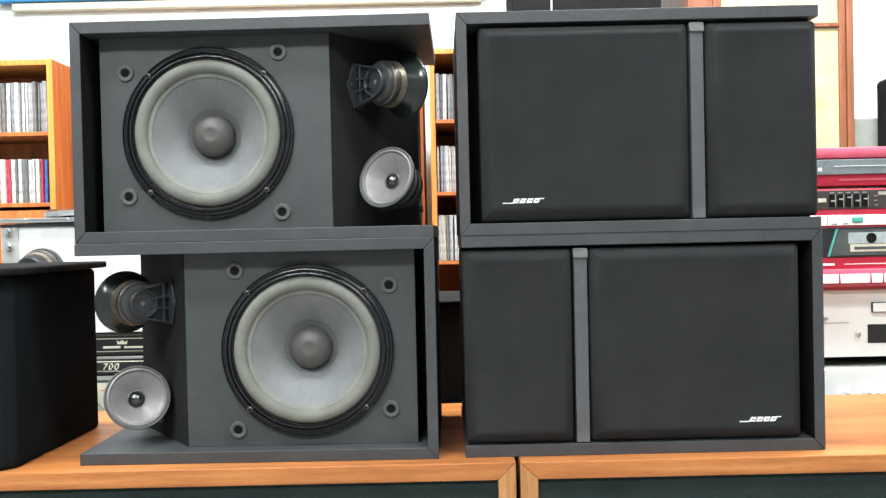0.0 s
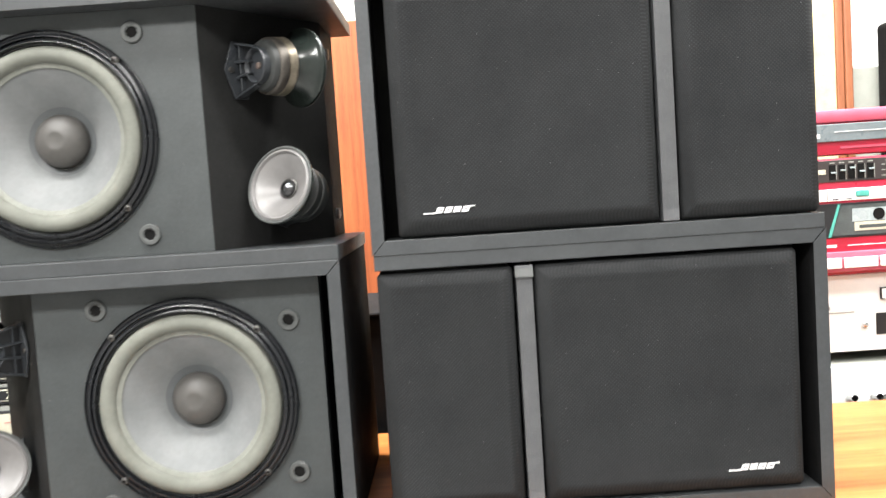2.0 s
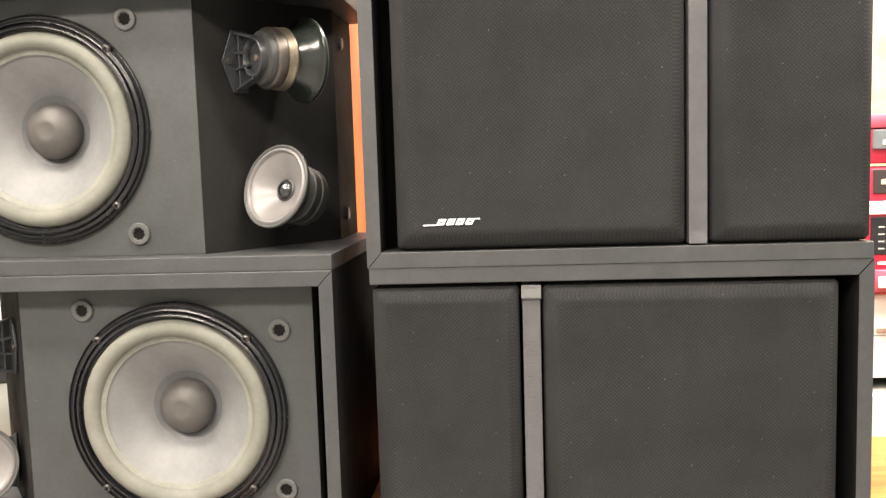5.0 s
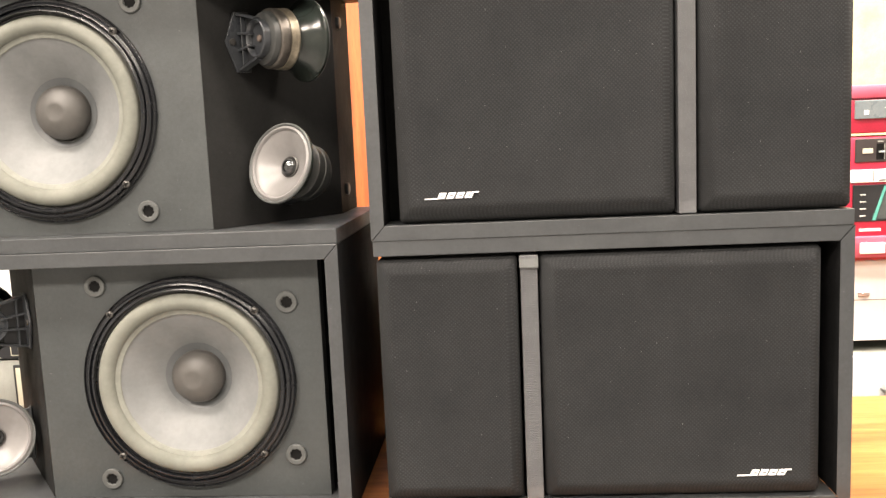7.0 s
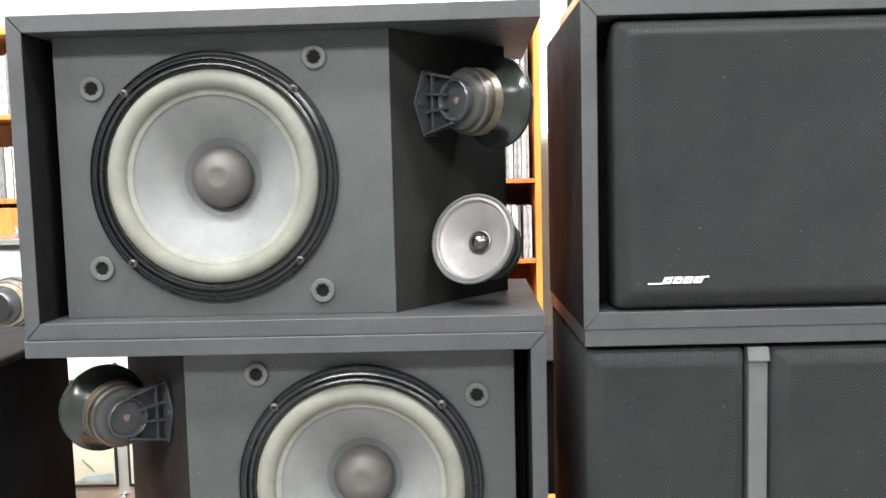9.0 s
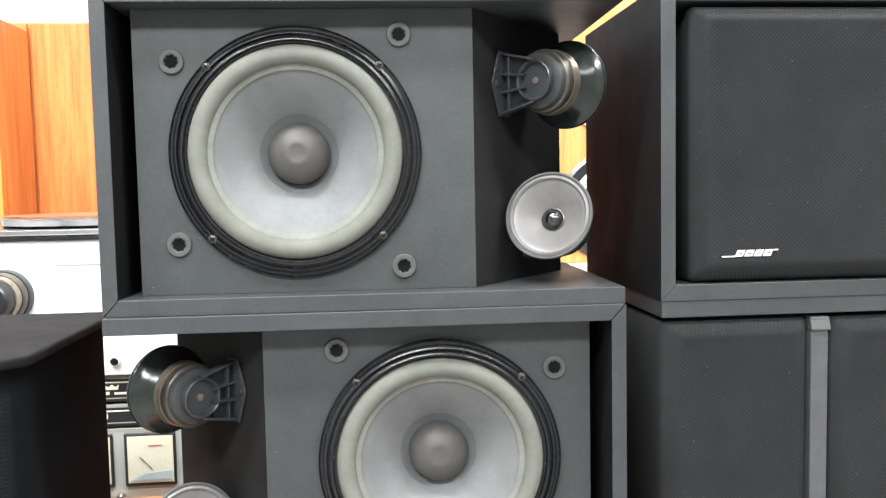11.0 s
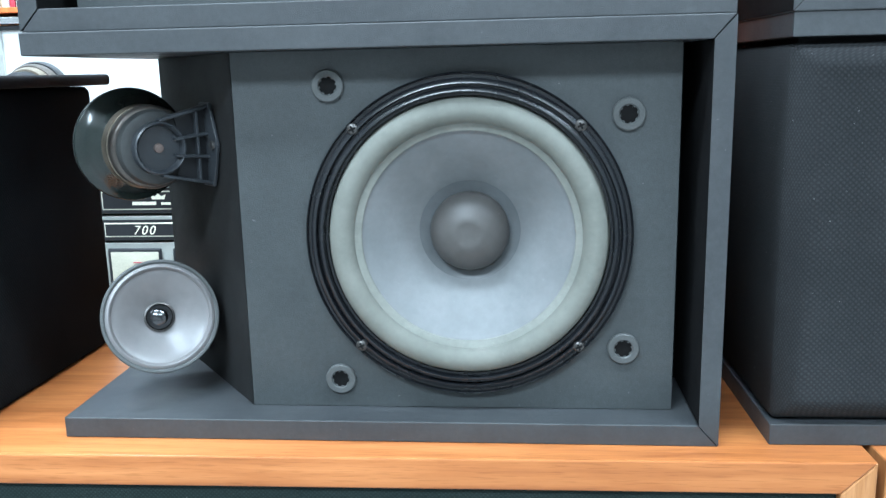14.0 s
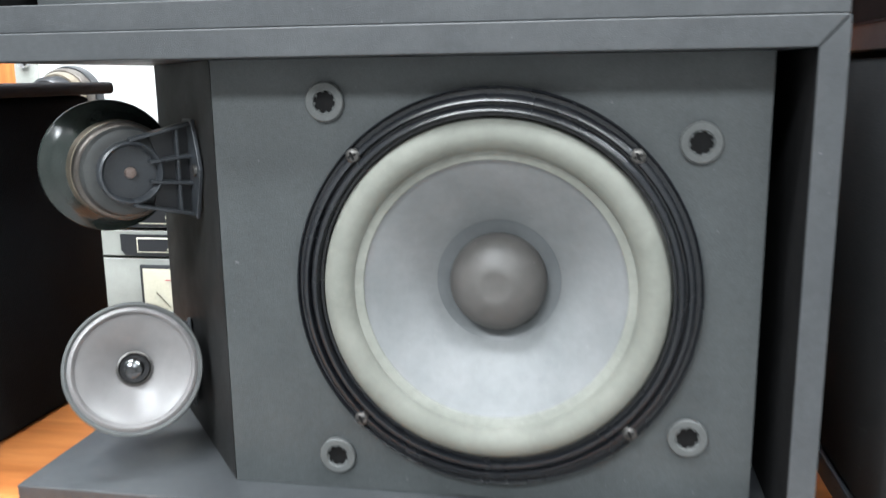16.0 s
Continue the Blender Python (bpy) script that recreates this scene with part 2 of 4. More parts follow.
M_GREYBOX = speckled("grey_box", (0.22, 0.23, 0.205), (0.27, 0.28, 0.25), 0.6, 20)


# ---- mesh helpers ----
def grow(bm, verts, faces):
    vs = [bm.verts.new(v) for v in verts]
    for f in faces:
        bm.faces.new([vs[i] for i in f])


def box(bm, x0, x1, y0, y1, z0, z1, bevel=0.0, seg=2):
    b = bmesh.new()
    grow(b, [(x, y, z) for x in (x0, x1) for y in (y0, y1) for z in (z0, z1)],
         [(0, 1, 3, 2), (4, 6, 7, 5), (0, 4, 5, 1), (2, 3, 7, 6), (0, 2, 6, 4), (1, 5, 7, 3)])
    if bevel:
        bmesh.ops.bevel(b, geom=b.edges[:], offset=bevel, segments=seg, profile=0.5, affect="EDGES")
    join(bm, b)
    return bm


def join(bm, other, m=None):
    if m:
        other.transform(m)
    table = {v: bm.verts.new(v.co) for v in other.verts}
    for f in other.faces:
        bm.faces.new([table[v] for v in f.verts])
    other.free()


def prism(bm, poly, lo, hi, axis="Z", bevel=0.0, seg=2):
    """A polygon drawn out along an axis: Z takes (x, y), Y takes (x, z), X takes (y, z)."""
    def at(p, h):
        return {"Z": (p[0], p[1], h), "Y": (p[0], h, p[1]), "X": (h, p[0], p[1])}[axis]
    b = bmesh.new()
    n = len(poly)
    grow(b, [at(p, lo) for p in poly] + [at(p, hi) for p in poly],
         [tuple(range(n)), tuple(range(2 * n - 1, n - 1, -1))] + [(i, i + n, (i + 1) % n + n, (i + 1) % n) for i in range(n)])
    bmesh.ops.recalc_face_normals(b, faces=b.faces[:])
    if bevel:
        bmesh.ops.bevel(b, geom=b.edges[:], offset=bevel, segments=seg, profile=0.5, affect="EDGES")
    join(bm, b)
    return bm


def lathe(bm, profile, n=64, m=None):
    """Turns (radius, height) pairs about z."""
    b = bmesh.new()
    rings = []
    for r, h in profile:
        if r < 1e-6:
            rings.append([b.verts.new((0, 0, h))])
        else:
            rings.append([b.verts.new((r * math.cos(2 * math.pi * i / n), r * math.sin(2 * math.pi * i / n), h)) for i in range(n)])
    for p, q in zip(rings, rings[1:]):
        for i in range(n):
            j = (i + 1) % n
            ring = [p[i % len(p)], p[j % len(p)], q[j % len(q)], q[i % len(q)]]
            ring = list(dict.fromkeys(ring))
            if len(ring) > 2:
                b.faces.new(ring)
    bmesh.ops.recalc_face_normals(b, faces=b.faces[:])
    join(bm, b, m)
    return bm


def part(name, bm, mat, parent=None, label="", smooth=0.0, at=None):
    me = bpy.data.meshes.new(name)
    bmesh.ops.recalc_face_normals(bm, faces=bm.faces[:])
    bm.to_mesh(me)
    bm.free()
    me.materials.append(mat)
    if smooth:
        me.shade_smooth()
        me.set_sharp_from_angle(angle=radians(smooth))
    ob = new(name, me)
    if parent:
        ob.parent = parent
    if at:
        ob.matrix_basis = at
    if label:
        ob["label"] = label
    return ob


def thing(name, x, y, z, rz, label, category, group="", kind=""):
    ob = new(name)
    ob.matrix_basis = pose(x, y, z, 0, 0, rz)
    return tagged(ob, label, category, group, kind)


def B():
    return bmesh.new()


FRONT = pose(0, 0, 0, 90, 0, 0)     # turns +z of a lathe towards -y

# ---- room ----
X0, X1, Y0, Y1 = -2.6, 2.6, -2.6, 2.9
W = 0.12
for nm, dims in (("wall_north", (X0 - W, X1 + W, Y1, Y1 + W)), ("wall_south", (X0 - W, X1 + W, Y0 - W, Y0)),
                 ("wall_west", (X0 - W, X0, Y0, Y1)), ("wall_east", (X1, X1 + W, Y0, Y1))):
    tagged(part(nm, box(B(), *dims, 0, CEILING), M_WALL if nm == "wall_north" else M_REAR), "white painted shop wall" if nm == "wall_north" else "unseen grey wall closing the room", "wall", "", "structure")
tagged(part("floor", box(B(), X0 - W, X1 + W, Y0 - W, Y1 + W, -0.1, 0), M_FLOOR), "grey tiled shop floor", "floor", "", "structure")
tagged(part("ceiling", box(B(), X0 - W, X1 + W, Y0 - W, Y1 + W, CEILING, CEILING + 0.1), M_CEIL), "plain white ceiling", "ceiling", "", "structure")
for lx, ly, sx, sy, w in LAMPS:
    lamp = thing("ceiling_light", lx, ly, CEILING, 0, "white fluorescent fitting fixed to the ceiling", "ceiling light", "ceiling lights")
    part("housing", box(B(), -sx / 2 - 0.02, sx / 2 + 0.02, -sy / 2 - 0.02, sy / 2 + 0.02, -0.06, 0, 0.006), M_SILVER_W, lamp)

# ---- the bookshelf loudspeakers ----
SW, SH, SD, BT, ST = 0.432, 0.2665, 0.245, 0.0142, 0.0128      # width, height, depth, boards, side board


def mirrored(bm, s):
    if s < 0:
        bmesh.ops.scale(bm, vec=(-1, 1, 1), verts=bm.verts[:])
    return bm


def boards(sp, s, far):
    """Top, bottom and one side board with mitred corners; the other end is open."""
    a, h = SW / 2, SH
    e = 0.0007
    part("bottom_board", mirrored(prism(B(), [(-a, 0), (a, 0), (a, BT), (-a + ST, BT)], 0, SD, "Y", e), s), M_VINYL, sp)
    part("top_board", mirrored(prism(B(), [(-a, h), (-a + ST, h - BT), (a, h - BT), (a, h)], 0, SD, "Y", e), s), M_VINYL, sp)
    # Side face darkened to hold its shade; the band below keeps the vinyl tone.
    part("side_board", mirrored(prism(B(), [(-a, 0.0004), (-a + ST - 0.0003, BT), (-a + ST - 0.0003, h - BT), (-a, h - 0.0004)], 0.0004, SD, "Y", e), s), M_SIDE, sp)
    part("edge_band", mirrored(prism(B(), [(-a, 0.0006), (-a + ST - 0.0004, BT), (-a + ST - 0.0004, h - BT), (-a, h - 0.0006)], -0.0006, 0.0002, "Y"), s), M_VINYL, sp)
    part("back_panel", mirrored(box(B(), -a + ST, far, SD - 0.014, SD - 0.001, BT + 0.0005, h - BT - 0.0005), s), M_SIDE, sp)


WX, WZ = -0.0585, 0.1325        # woofer centre on the front panel
BAF_Y = 0.0255
CUT = WX + 0.1505               # where the front panel turns into the slanted one
END = (0.1925, 0.152)           # where the slanted panel ends


def woofer(sp, s):
    ring = lathe(B(), [(0.0908, -0.012), (0.0908, 0.0002), (0.0922, 0.0004), (0.0925, 0.0052), (0.0930, 0.0061), (0.0938, 0.0060), (0.0957, 0.0047), (0.0962, 0.0040), (0.0963, 0.0008), (0.0974, 0.0008),
                       (0.0976, 0.0041), (0.0981, 0.0049), (0.0988, 0.0047), (0.1009, 0.0034), (0.1014, 0.0027), (0.1016, -0.0002), (0.1038, -0.0002), (0.1041, 0.0013), (0.1046, 0.0017), (0.1052, 0.0012), (0.1054, -0.008)], 128)
    at = (pose(WX, BAF_Y - 0.0025, WZ) if s > 0 else pose(-WX - 0.0006, BAF_Y - 0.0050, WZ - 0.0006)) @ FRONT
    w = part("woofer", ring, M_RING, sp, "round black moulded woofer frame with ridges", 50, at)
    foam = [(0.0909, -0.0030), (0.0898, -0.0012)]
    for i in range(15):
        k = math.pi * i / 14
        foam.append((0.0814 + 0.0081 * math.cos(k), 0.0006 + 0.0076 * math.sin(k)))
    foam += [(0.0730, 0.0004)]
    part("surround", lathe(B(), foam, 128), M_FOAM, w, "pale grey-green foam surround", 75)
    part("cone_edge", lathe(B(), [(0.0738, 0.0012), (0.0730, 0.0009), (0.0692, -0.0002), (0.0689, -0.0004), (0.0688, -0.0016)], 128), M_LIP, w, "lighter glued edge of the cone", 60)
    cone = [(0.0692, -0.0013)] + [(0.0690 - 0.0350 * i / 12, -0.0016 - 0.0262 * (i / 12) ** 1.06) for i in range(13)]
    part("cone", lathe(B(), cone, 128), M_CONE, w, "grey paper cone", 60)
    part("inner_cone", lathe(B(), [(0.0341, -0.0274), (0.0322, -0.0285), (0.0300, -0.0295), (0.0280, -0.0303), (0.0260, -0.0312)], 96), M_CONE_DARK, w, "darker doped ring round the dust cap", 60)
    cap = [(0.0262, -0.0400), (0.0265, -0.0272)] + [(0.0266 * math.cos(math.pi / 2 * i / 14), -0.0262 + 0.0165 * math.sin(math.pi / 2 * i / 14)) for i in range(1, 10)]
    cap += [(0.0128, -0.01165), (0.0108, -0.0109), (0.0090, -0.0105), (0.0076, -0.0105), (0.0062, -0.0108), (0.0, -0.0110)]
    part("dust_cap", lathe(B(), cap, 64), M_CAP, w, "grey-brown domed dust cap with a dished centre", 60)
    bead = B()
    for i in range(31):
        k = radians(-137 + 3.2 * i)
        r = 0.0013 * (0.35 + 0.65 * math.sin(math.pi * (i + 0.5) / 31)) * (0.8 + 0.2 * math.sin(5.1 * i))
        lathe(bead, [(0, -r), (r * 0.7, -r * 0.7), (r, 0), (r * 0.7, r * 0.7), (0, r)], 8, pose(0.0277 * math.cos(k), 0.0277 * math.sin(k), -0.0294))
    part("glue_bead", bead, M_GLUE, w, "shiny glue bead under the dust cap", 60)
    for sx in (-1, 1):
        for sz in (-1, 1):
            screw_at(w, sx * 0.0711, sz * 0.0711, 0.0036, 0.0037)


def screw_at(parent, x, y, z, r):
    b = lathe(B(), [(r, -0.002), (r, 0.0008), (r * 0.7, 0.0018), (r * 0.30, 0.0021), (0, 0.0021)], 20)
    sc = part("screw", b, M_SCREW, parent, "", 50, pose(x, y, z, 0, 0, 25))
    c = box(box(B(), -r * 0.6, r * 0.6, -r * 0.15, r * 0.15, 0.0017, 0.0024), -r * 0.15, r * 0.15, -r * 0.6, r * 0.6, 0.00172, 0.00242)
    part("cross_slot", c, M_DARK, sc)


def socket(sp, x, z):
    """A rubber grille socket with a toothed hole."""
    s = part("grille_socket", lathe(B(), [(0.0103, -0.002), (0.0103, 0.0015), (0.0096, 0.0022), (0.0064, 0.0022), (0.0058, 0.0016), (0.0058, 0.0002)], 40), M_SOCKET, sp,
             "grey rubber ring socket", 40, pose(x, BAF_Y - 0.0005, z) @ FRONT)
    part("hole", lathe(B(), [(0.0059, 0.0004), (0, 0.0004)], 24), M_DARK, s)
    b = B()
    for i in range(8):
        k = bmesh.new()
        box(k, 0.0050, 0.0062, -0.0007, 0.0007, 0.0005, 0.0014)
        join(b, k, pose(0, 0, 0, 0, 0, 45 * i + 10))
    part("teeth", b, M_SOCKET, s)


def tweeter(sp, s, back, z, cx, cy):
    """A small cone driver on a ribbed bracket. back: it fires backwards along the slanted panel."""
    heading, up = (44, 0) if back else (209, 17)
    m = pose(s * cx, cy, z, 0, 0, -s * heading) @ pose(0, 0, 0, -90 + up, 0, 0)      # local +z is the firing axis
    basket = [(0.0215, -0.0225), (0.0222, -0.0200), (0.0236, -0.0182), (0.0258, -0.0160), (0.0290, -0.0118), (0.0328, -0.0068), (0.0362, -0.0036), (0.0388, -0.0026), (0.0394, -0.0022), (0.0397, -0.0010), (0.0397, 0.0004)]
    t = part("tweeter", lathe(B(), basket, 72), M_BASKET, sp, "small tweeter with a gloss black basket", 45, m)
    part("rim", lathe(B(), [(0.0397, 0.0002), (0.0396, 0.0016), (0.0390, 0.0022), (0.0379, 0.0022), (0.0374, 0.0014), (0.0366, 0.0010)], 72), M_SOCKET, t, "", 45)
    part("cone", lathe(B(), [(0.0368, 0.0008), (0.0358, 0.0020), (0.0344, 0.0023), (0.0332, 0.0013), (0.0326, -0.0006), (0.0320, -0.0007)] + [(0.032 - 0.0225 * i / 8, -0.0007 - 0.0140 * (i / 8) ** 1.12) for i in range(1, 9)], 72), M_TCONE, t, "silver-grey tweeter cone", 40)
    part("dome_ring", lathe(B(), [(0.0104, -0.0140), (0.0106, -0.0126), (0.0094, -0.0122), (0.0090, -0.0130)], 40), M_SCREW, t, "", 40)
    part("dome", lathe(B(), [(0.0092, -0.0135)] + [(0.0090 * math.cos(math.pi / 2 * i / 8), -0.0135 + 0.0075 * math.sin(math.pi / 2 * i / 8)) for i in range(9)], 40), M_DOME, t, "shiny dark dome", 60)
    mg = part("magnet", lathe(B(), [(0.0180, -0.0425), (0.0262, -0.0425), (0.0276, -0.0415), (0.0281, -0.0400), (0.0281, -0.0345), (0.0274, -0.0338), (0.0274, -0.0322), (0.0270, -0.0235), (0.0255, -0.0222), (0.018, -0.0218)], 56), M_MAGNET if back else M_MAGNET_BACK, t, "tarnished steel magnet cup" if back else "black painted magnet cup", 40)
    part("band", lathe(B(), [(0.0272, -0.0325), (0.0282, -0.0322), (0.0285, -0.0312), (0.0285, -0.0262), (0.0289, -0.0256), (0.0289, -0.0240), (0.0280, -0.0231), (0.0262, -0.0226)], 56), M_BAND if back else M_MAGNET_BACK, mg, "dull brass band" if back else "", 40)
    part("back_plate", lathe(B(), [(0.0, -0.0490), (0.0205, -0.0490), (0.0240, -0.0475), (0.0254, -0.0445), (0.0256, -0.0427)], 56), M_MAGNET_BACK, mg, "dark painted back plate", 40)
    # ribbed bracket from the magnet to the panel, lying against the back of the magnet
    side = -s if back else s
    b = B()
    lathe(b, [(0.0, -0.0500), (0.0145, -0.0500), (0.0150, -0.0540), (0.0165, -0.0558), (0.0176, -0.0550), (0.0180, -0.0480)], 40)
    br = part("bracket", b, M_BRACKET, t, "ribbed black plastic bracket", 40)
    part("bracket_web", fan_web(side), M_GLOSS, br)
    for a0, a1 in ((-0.0182, -0.0262), (0.0182, 0.0262), (-0.0055, -0.0080), (0.0055, 0.0080)):
        part("rib", bar_between((side * 0.010 if abs(a0) < 0.01 else 0.0, a0, -0.0515), (side * 0.0340, a1, -0.0515), 0.0022, 0.0085), M_BRACKET, br)
    part("rib", bar_between((side * 0.0262, -0.0240, -0.0520), (side * 0.0262, 0.0240, -0.0520), 0.0018, 0.0060), M_BRACKET, br)
    plate = [(-0.0285, -0.042), (-0.0285, -0.0575), (0.0, -0.0680), (0.0285, -0.0575), (0.0285, -0.042)]
    foot = prism(B(), plate, 0.0, 0.0024, "Z", 0.0005)
    foot.transform(Matrix(((0, 0, side, side * 0.0334), (1, 0, 0, 0), (0, 1, 0, 0), (0, 0, 0, 1))))
    bmesh.ops.recalc_face_normals(foot, faces=foot.faces)
    part("foot", foot, M_BRACKET, br)
    part("rivet", lathe(B(), [(0.0034, -0.0498), (0.0030, -0.0518), (0.0012, -0.0524), (0.0, -0.0520)], 12), M_RUST, br, "rusty rivet", 60)
    part("screw", lathe(B(), [(0.0034, -0.0004), (0.0030, 0.0016), (0.0, 0.0021)], 14, pose(side * 0.0334, 0.0, -0.0608, 0, -side * 90, 0)), M_SCREW, br, "", 60)


def fan_web(side):
    p = [(side * 0.0120, -0.0195), (side * 0.0336, -0.0262), (side * 0.0336, 0.0262), (side * 0.0120, 0.0195), (side * 0.0172, 0.0)]
    return prism(B(), p, -0.0500, -0.0484, "Z")


def bar_between(p, q, width, height):
    p, q = Vector(p), Vector(q)
    d = q - p
    b = bmesh.new()
    box(b, 0, d.length, -width / 2, width / 2, -height / 2, height / 2, width * 0.2, 1)
    b.transform(Matrix.Translation(p) @ Matrix.Rotation(math.atan2(d.y, d.x), 4, "Z"))
    return b


def holed_panel(x0, x1, z0, z1, y0, y1, cx, cz, r):
    """A board with a round hole through it."""
    b = bmesh.new()
    angles = sorted([2 * math.pi * i / 96 for i in range(96)] + [math.atan2(z - cz, x - cx) % (2 * math.pi) for x in (x0, x1) for z in (z0, z1)])
    loops = []
    for y in (y0, y1):
        inner, outer = [], []
        for k in angles:
            c, d = math.cos(k), math.sin(k)
            reach = min((((x1 if c > 0 else x0) - cx) / c) if abs(c) > 1e-9 else 9, (((z1 if d > 0 else z0) - cz) / d) if abs(d) > 1e-9 else 9)
            inner.append(b.verts.new((cx + r * c, y, cz + r * d)))
            outer.append(b.verts.new((cx + reach * c, y, cz + reach * d)))
        loops += [inner, outer]
    fi, fo, bi, bo = loops
    for p, q in ((fi, fo), (fo, bo), (bo, bi), (bi, fi)):
        for i in range(len(angles)):
            j = (i + 1) % len(angles)
            b.faces.new((p[i], p[j], q[j], q[i]))
    return b


def open_speaker(x, y, z, s, rz, label):
    sp = thing("bookshelf_speaker", x, y, z, rz, label, "speaker", "stacked bookshelf speakers")
    boards(sp, s, END[0] - 0.0145)
    a = SW / 2
    z0, z1 = BT + 0.0004, SH - BT - 0.0004
    part("front_panel", mirrored(holed_panel(-a + ST + 0.0125, CUT, z0, z1, BAF_Y, BAF_Y + 0.016, WX, WZ, 0.0955), s), M_BAFFLE, sp, "flat charcoal front panel")
    part("slanted_panel", mirrored(prism(B(), [(CUT + 0.0004, BAF_Y), (END[0], END[1]), (END[0] - 0.016, END[1] + 0.004), (CUT - 0.0076, BAF_Y + 0.016)], z0, z1), s), M_SLANT, sp, "slanted panel that carries the tweeters, darkened for shade")
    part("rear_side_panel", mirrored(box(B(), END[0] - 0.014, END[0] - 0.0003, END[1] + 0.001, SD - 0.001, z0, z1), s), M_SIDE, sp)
    # Near-black sheets stand in for the shade deep in the side channel.
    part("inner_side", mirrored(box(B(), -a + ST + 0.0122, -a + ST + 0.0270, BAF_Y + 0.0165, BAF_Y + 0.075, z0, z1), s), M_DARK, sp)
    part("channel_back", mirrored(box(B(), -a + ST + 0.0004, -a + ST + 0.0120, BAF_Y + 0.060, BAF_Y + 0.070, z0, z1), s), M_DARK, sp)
    for cz in (0.040, 0.222):
        part("grille_clip", lathe(B(), [(0.0065, -0.0005), (0.0065, 0.0030), (0.0045, 0.0040), (0.0, 0.0030)], 20), M_PLASTIC, sp, "", 40, pose(s * (END[0] - 0.0001), END[1] + 0.030, cz, 0, s * 90, 0))
    woofer(sp, s)
    for dx, dz in ((-0.1005, 0.0765), (0.0880, 0.0975), (-0.1000, -0.0755), (0.0885, -0.0980)):
        socket(sp, s * (WX + dx), WZ + dz)
    tweeter(sp, s, True, 0.1915, 0.1825, 0.070)
    tweeter(sp, s, False, 0.0745, 0.1582, 0.037)
    return sp


def badge(parent, x, y, z, s=1):
    """A white badge of slanted plain shapes over a thin line."""
    b = B()
    h = 0.0054
    for i in range(4):
        u = x + 0.0085 + i * 0.0082
        k = 0.0026
        prism(b, [(u, z), (u + 0.0066, z), (u + 0.0066 + k, z + h), (u + k, z + h)], y - 0.0012, y, "Y")
    prism(b, [(x - 0.003, z - 0.0004), (x + 0.0092, z - 0.0004), (x + 0.0095, z + 0.0007), (x - 0.0025, z + 0.0007)], y - 0.0011, y, "Y")
    prism(b, [(x + 0.0405, z + h - 0.0009), (x + 0.0462, z + h - 0.0009), (x + 0.0466, z + h + 0.0002), (x + 0.0405, z + h + 0.0002)], y - 0.0011, y, "Y")
    bd = part("badge", b, M_WHITE_MARK, parent, "small slanted white badge")
    slit = B()
    for i in range(4):
        u = x + 0.0085 + i * 0.0082 + 0.0026 * 0.5
        prism(slit, [(u + 0.0019, z + 0.0022), (u + 0.0050, z + 0.0022), (u + 0.0054, z + 0.0030), (u + 0.0023, z + 0.0030)], y - 0.0014, y - 0.0011, "Y")
    part("slit", slit, M_DARK, bd)


def pillow(bm, x0, x1, y0, y1, z0, z1, r, low=None):
    """A cloth-covered panel with soft, sloping edges on its front face."""
    low = low or r
    b = bmesh.new()
    steps = [(0.0, 1.0), (0.05, 0.80), (0.18, 0.60), (0.40, 0.36), (0.62, 0.16), (0.80, 0.05), (0.95, 0.0), (1.10, 0.0), (1.40, 0.06)]
    loops = []
    for f, d in steps:
        xa, xb, za, zb = x0 + r * f, x1 - r * f, z0 + low * f, z1 - r * f
        c = r * 0.24
        loops.append([b.verts.new((px, y0 + 0.015 * d, pz)) for px, pz in
                      ((xa + c, za), (xb - c, za), (xb, za + c), (xb, zb - c), (xb - c, zb), (xa + c, zb), (xa, zb - c), (xa, za + c))])
    back = [b.verts.new((v.co.x, y1, v.co.z)) for v in loops[0]]
    for p, q in zip([back] + loops, loops):
        for i in range(8):
            b.faces.new((p[i], p[(i + 1) % 8], q[(i + 1) % 8], q[i]))
    b.faces.new(loops[-1])
    b.faces.new(back[::-1])
    join(bm, b)
    return bm


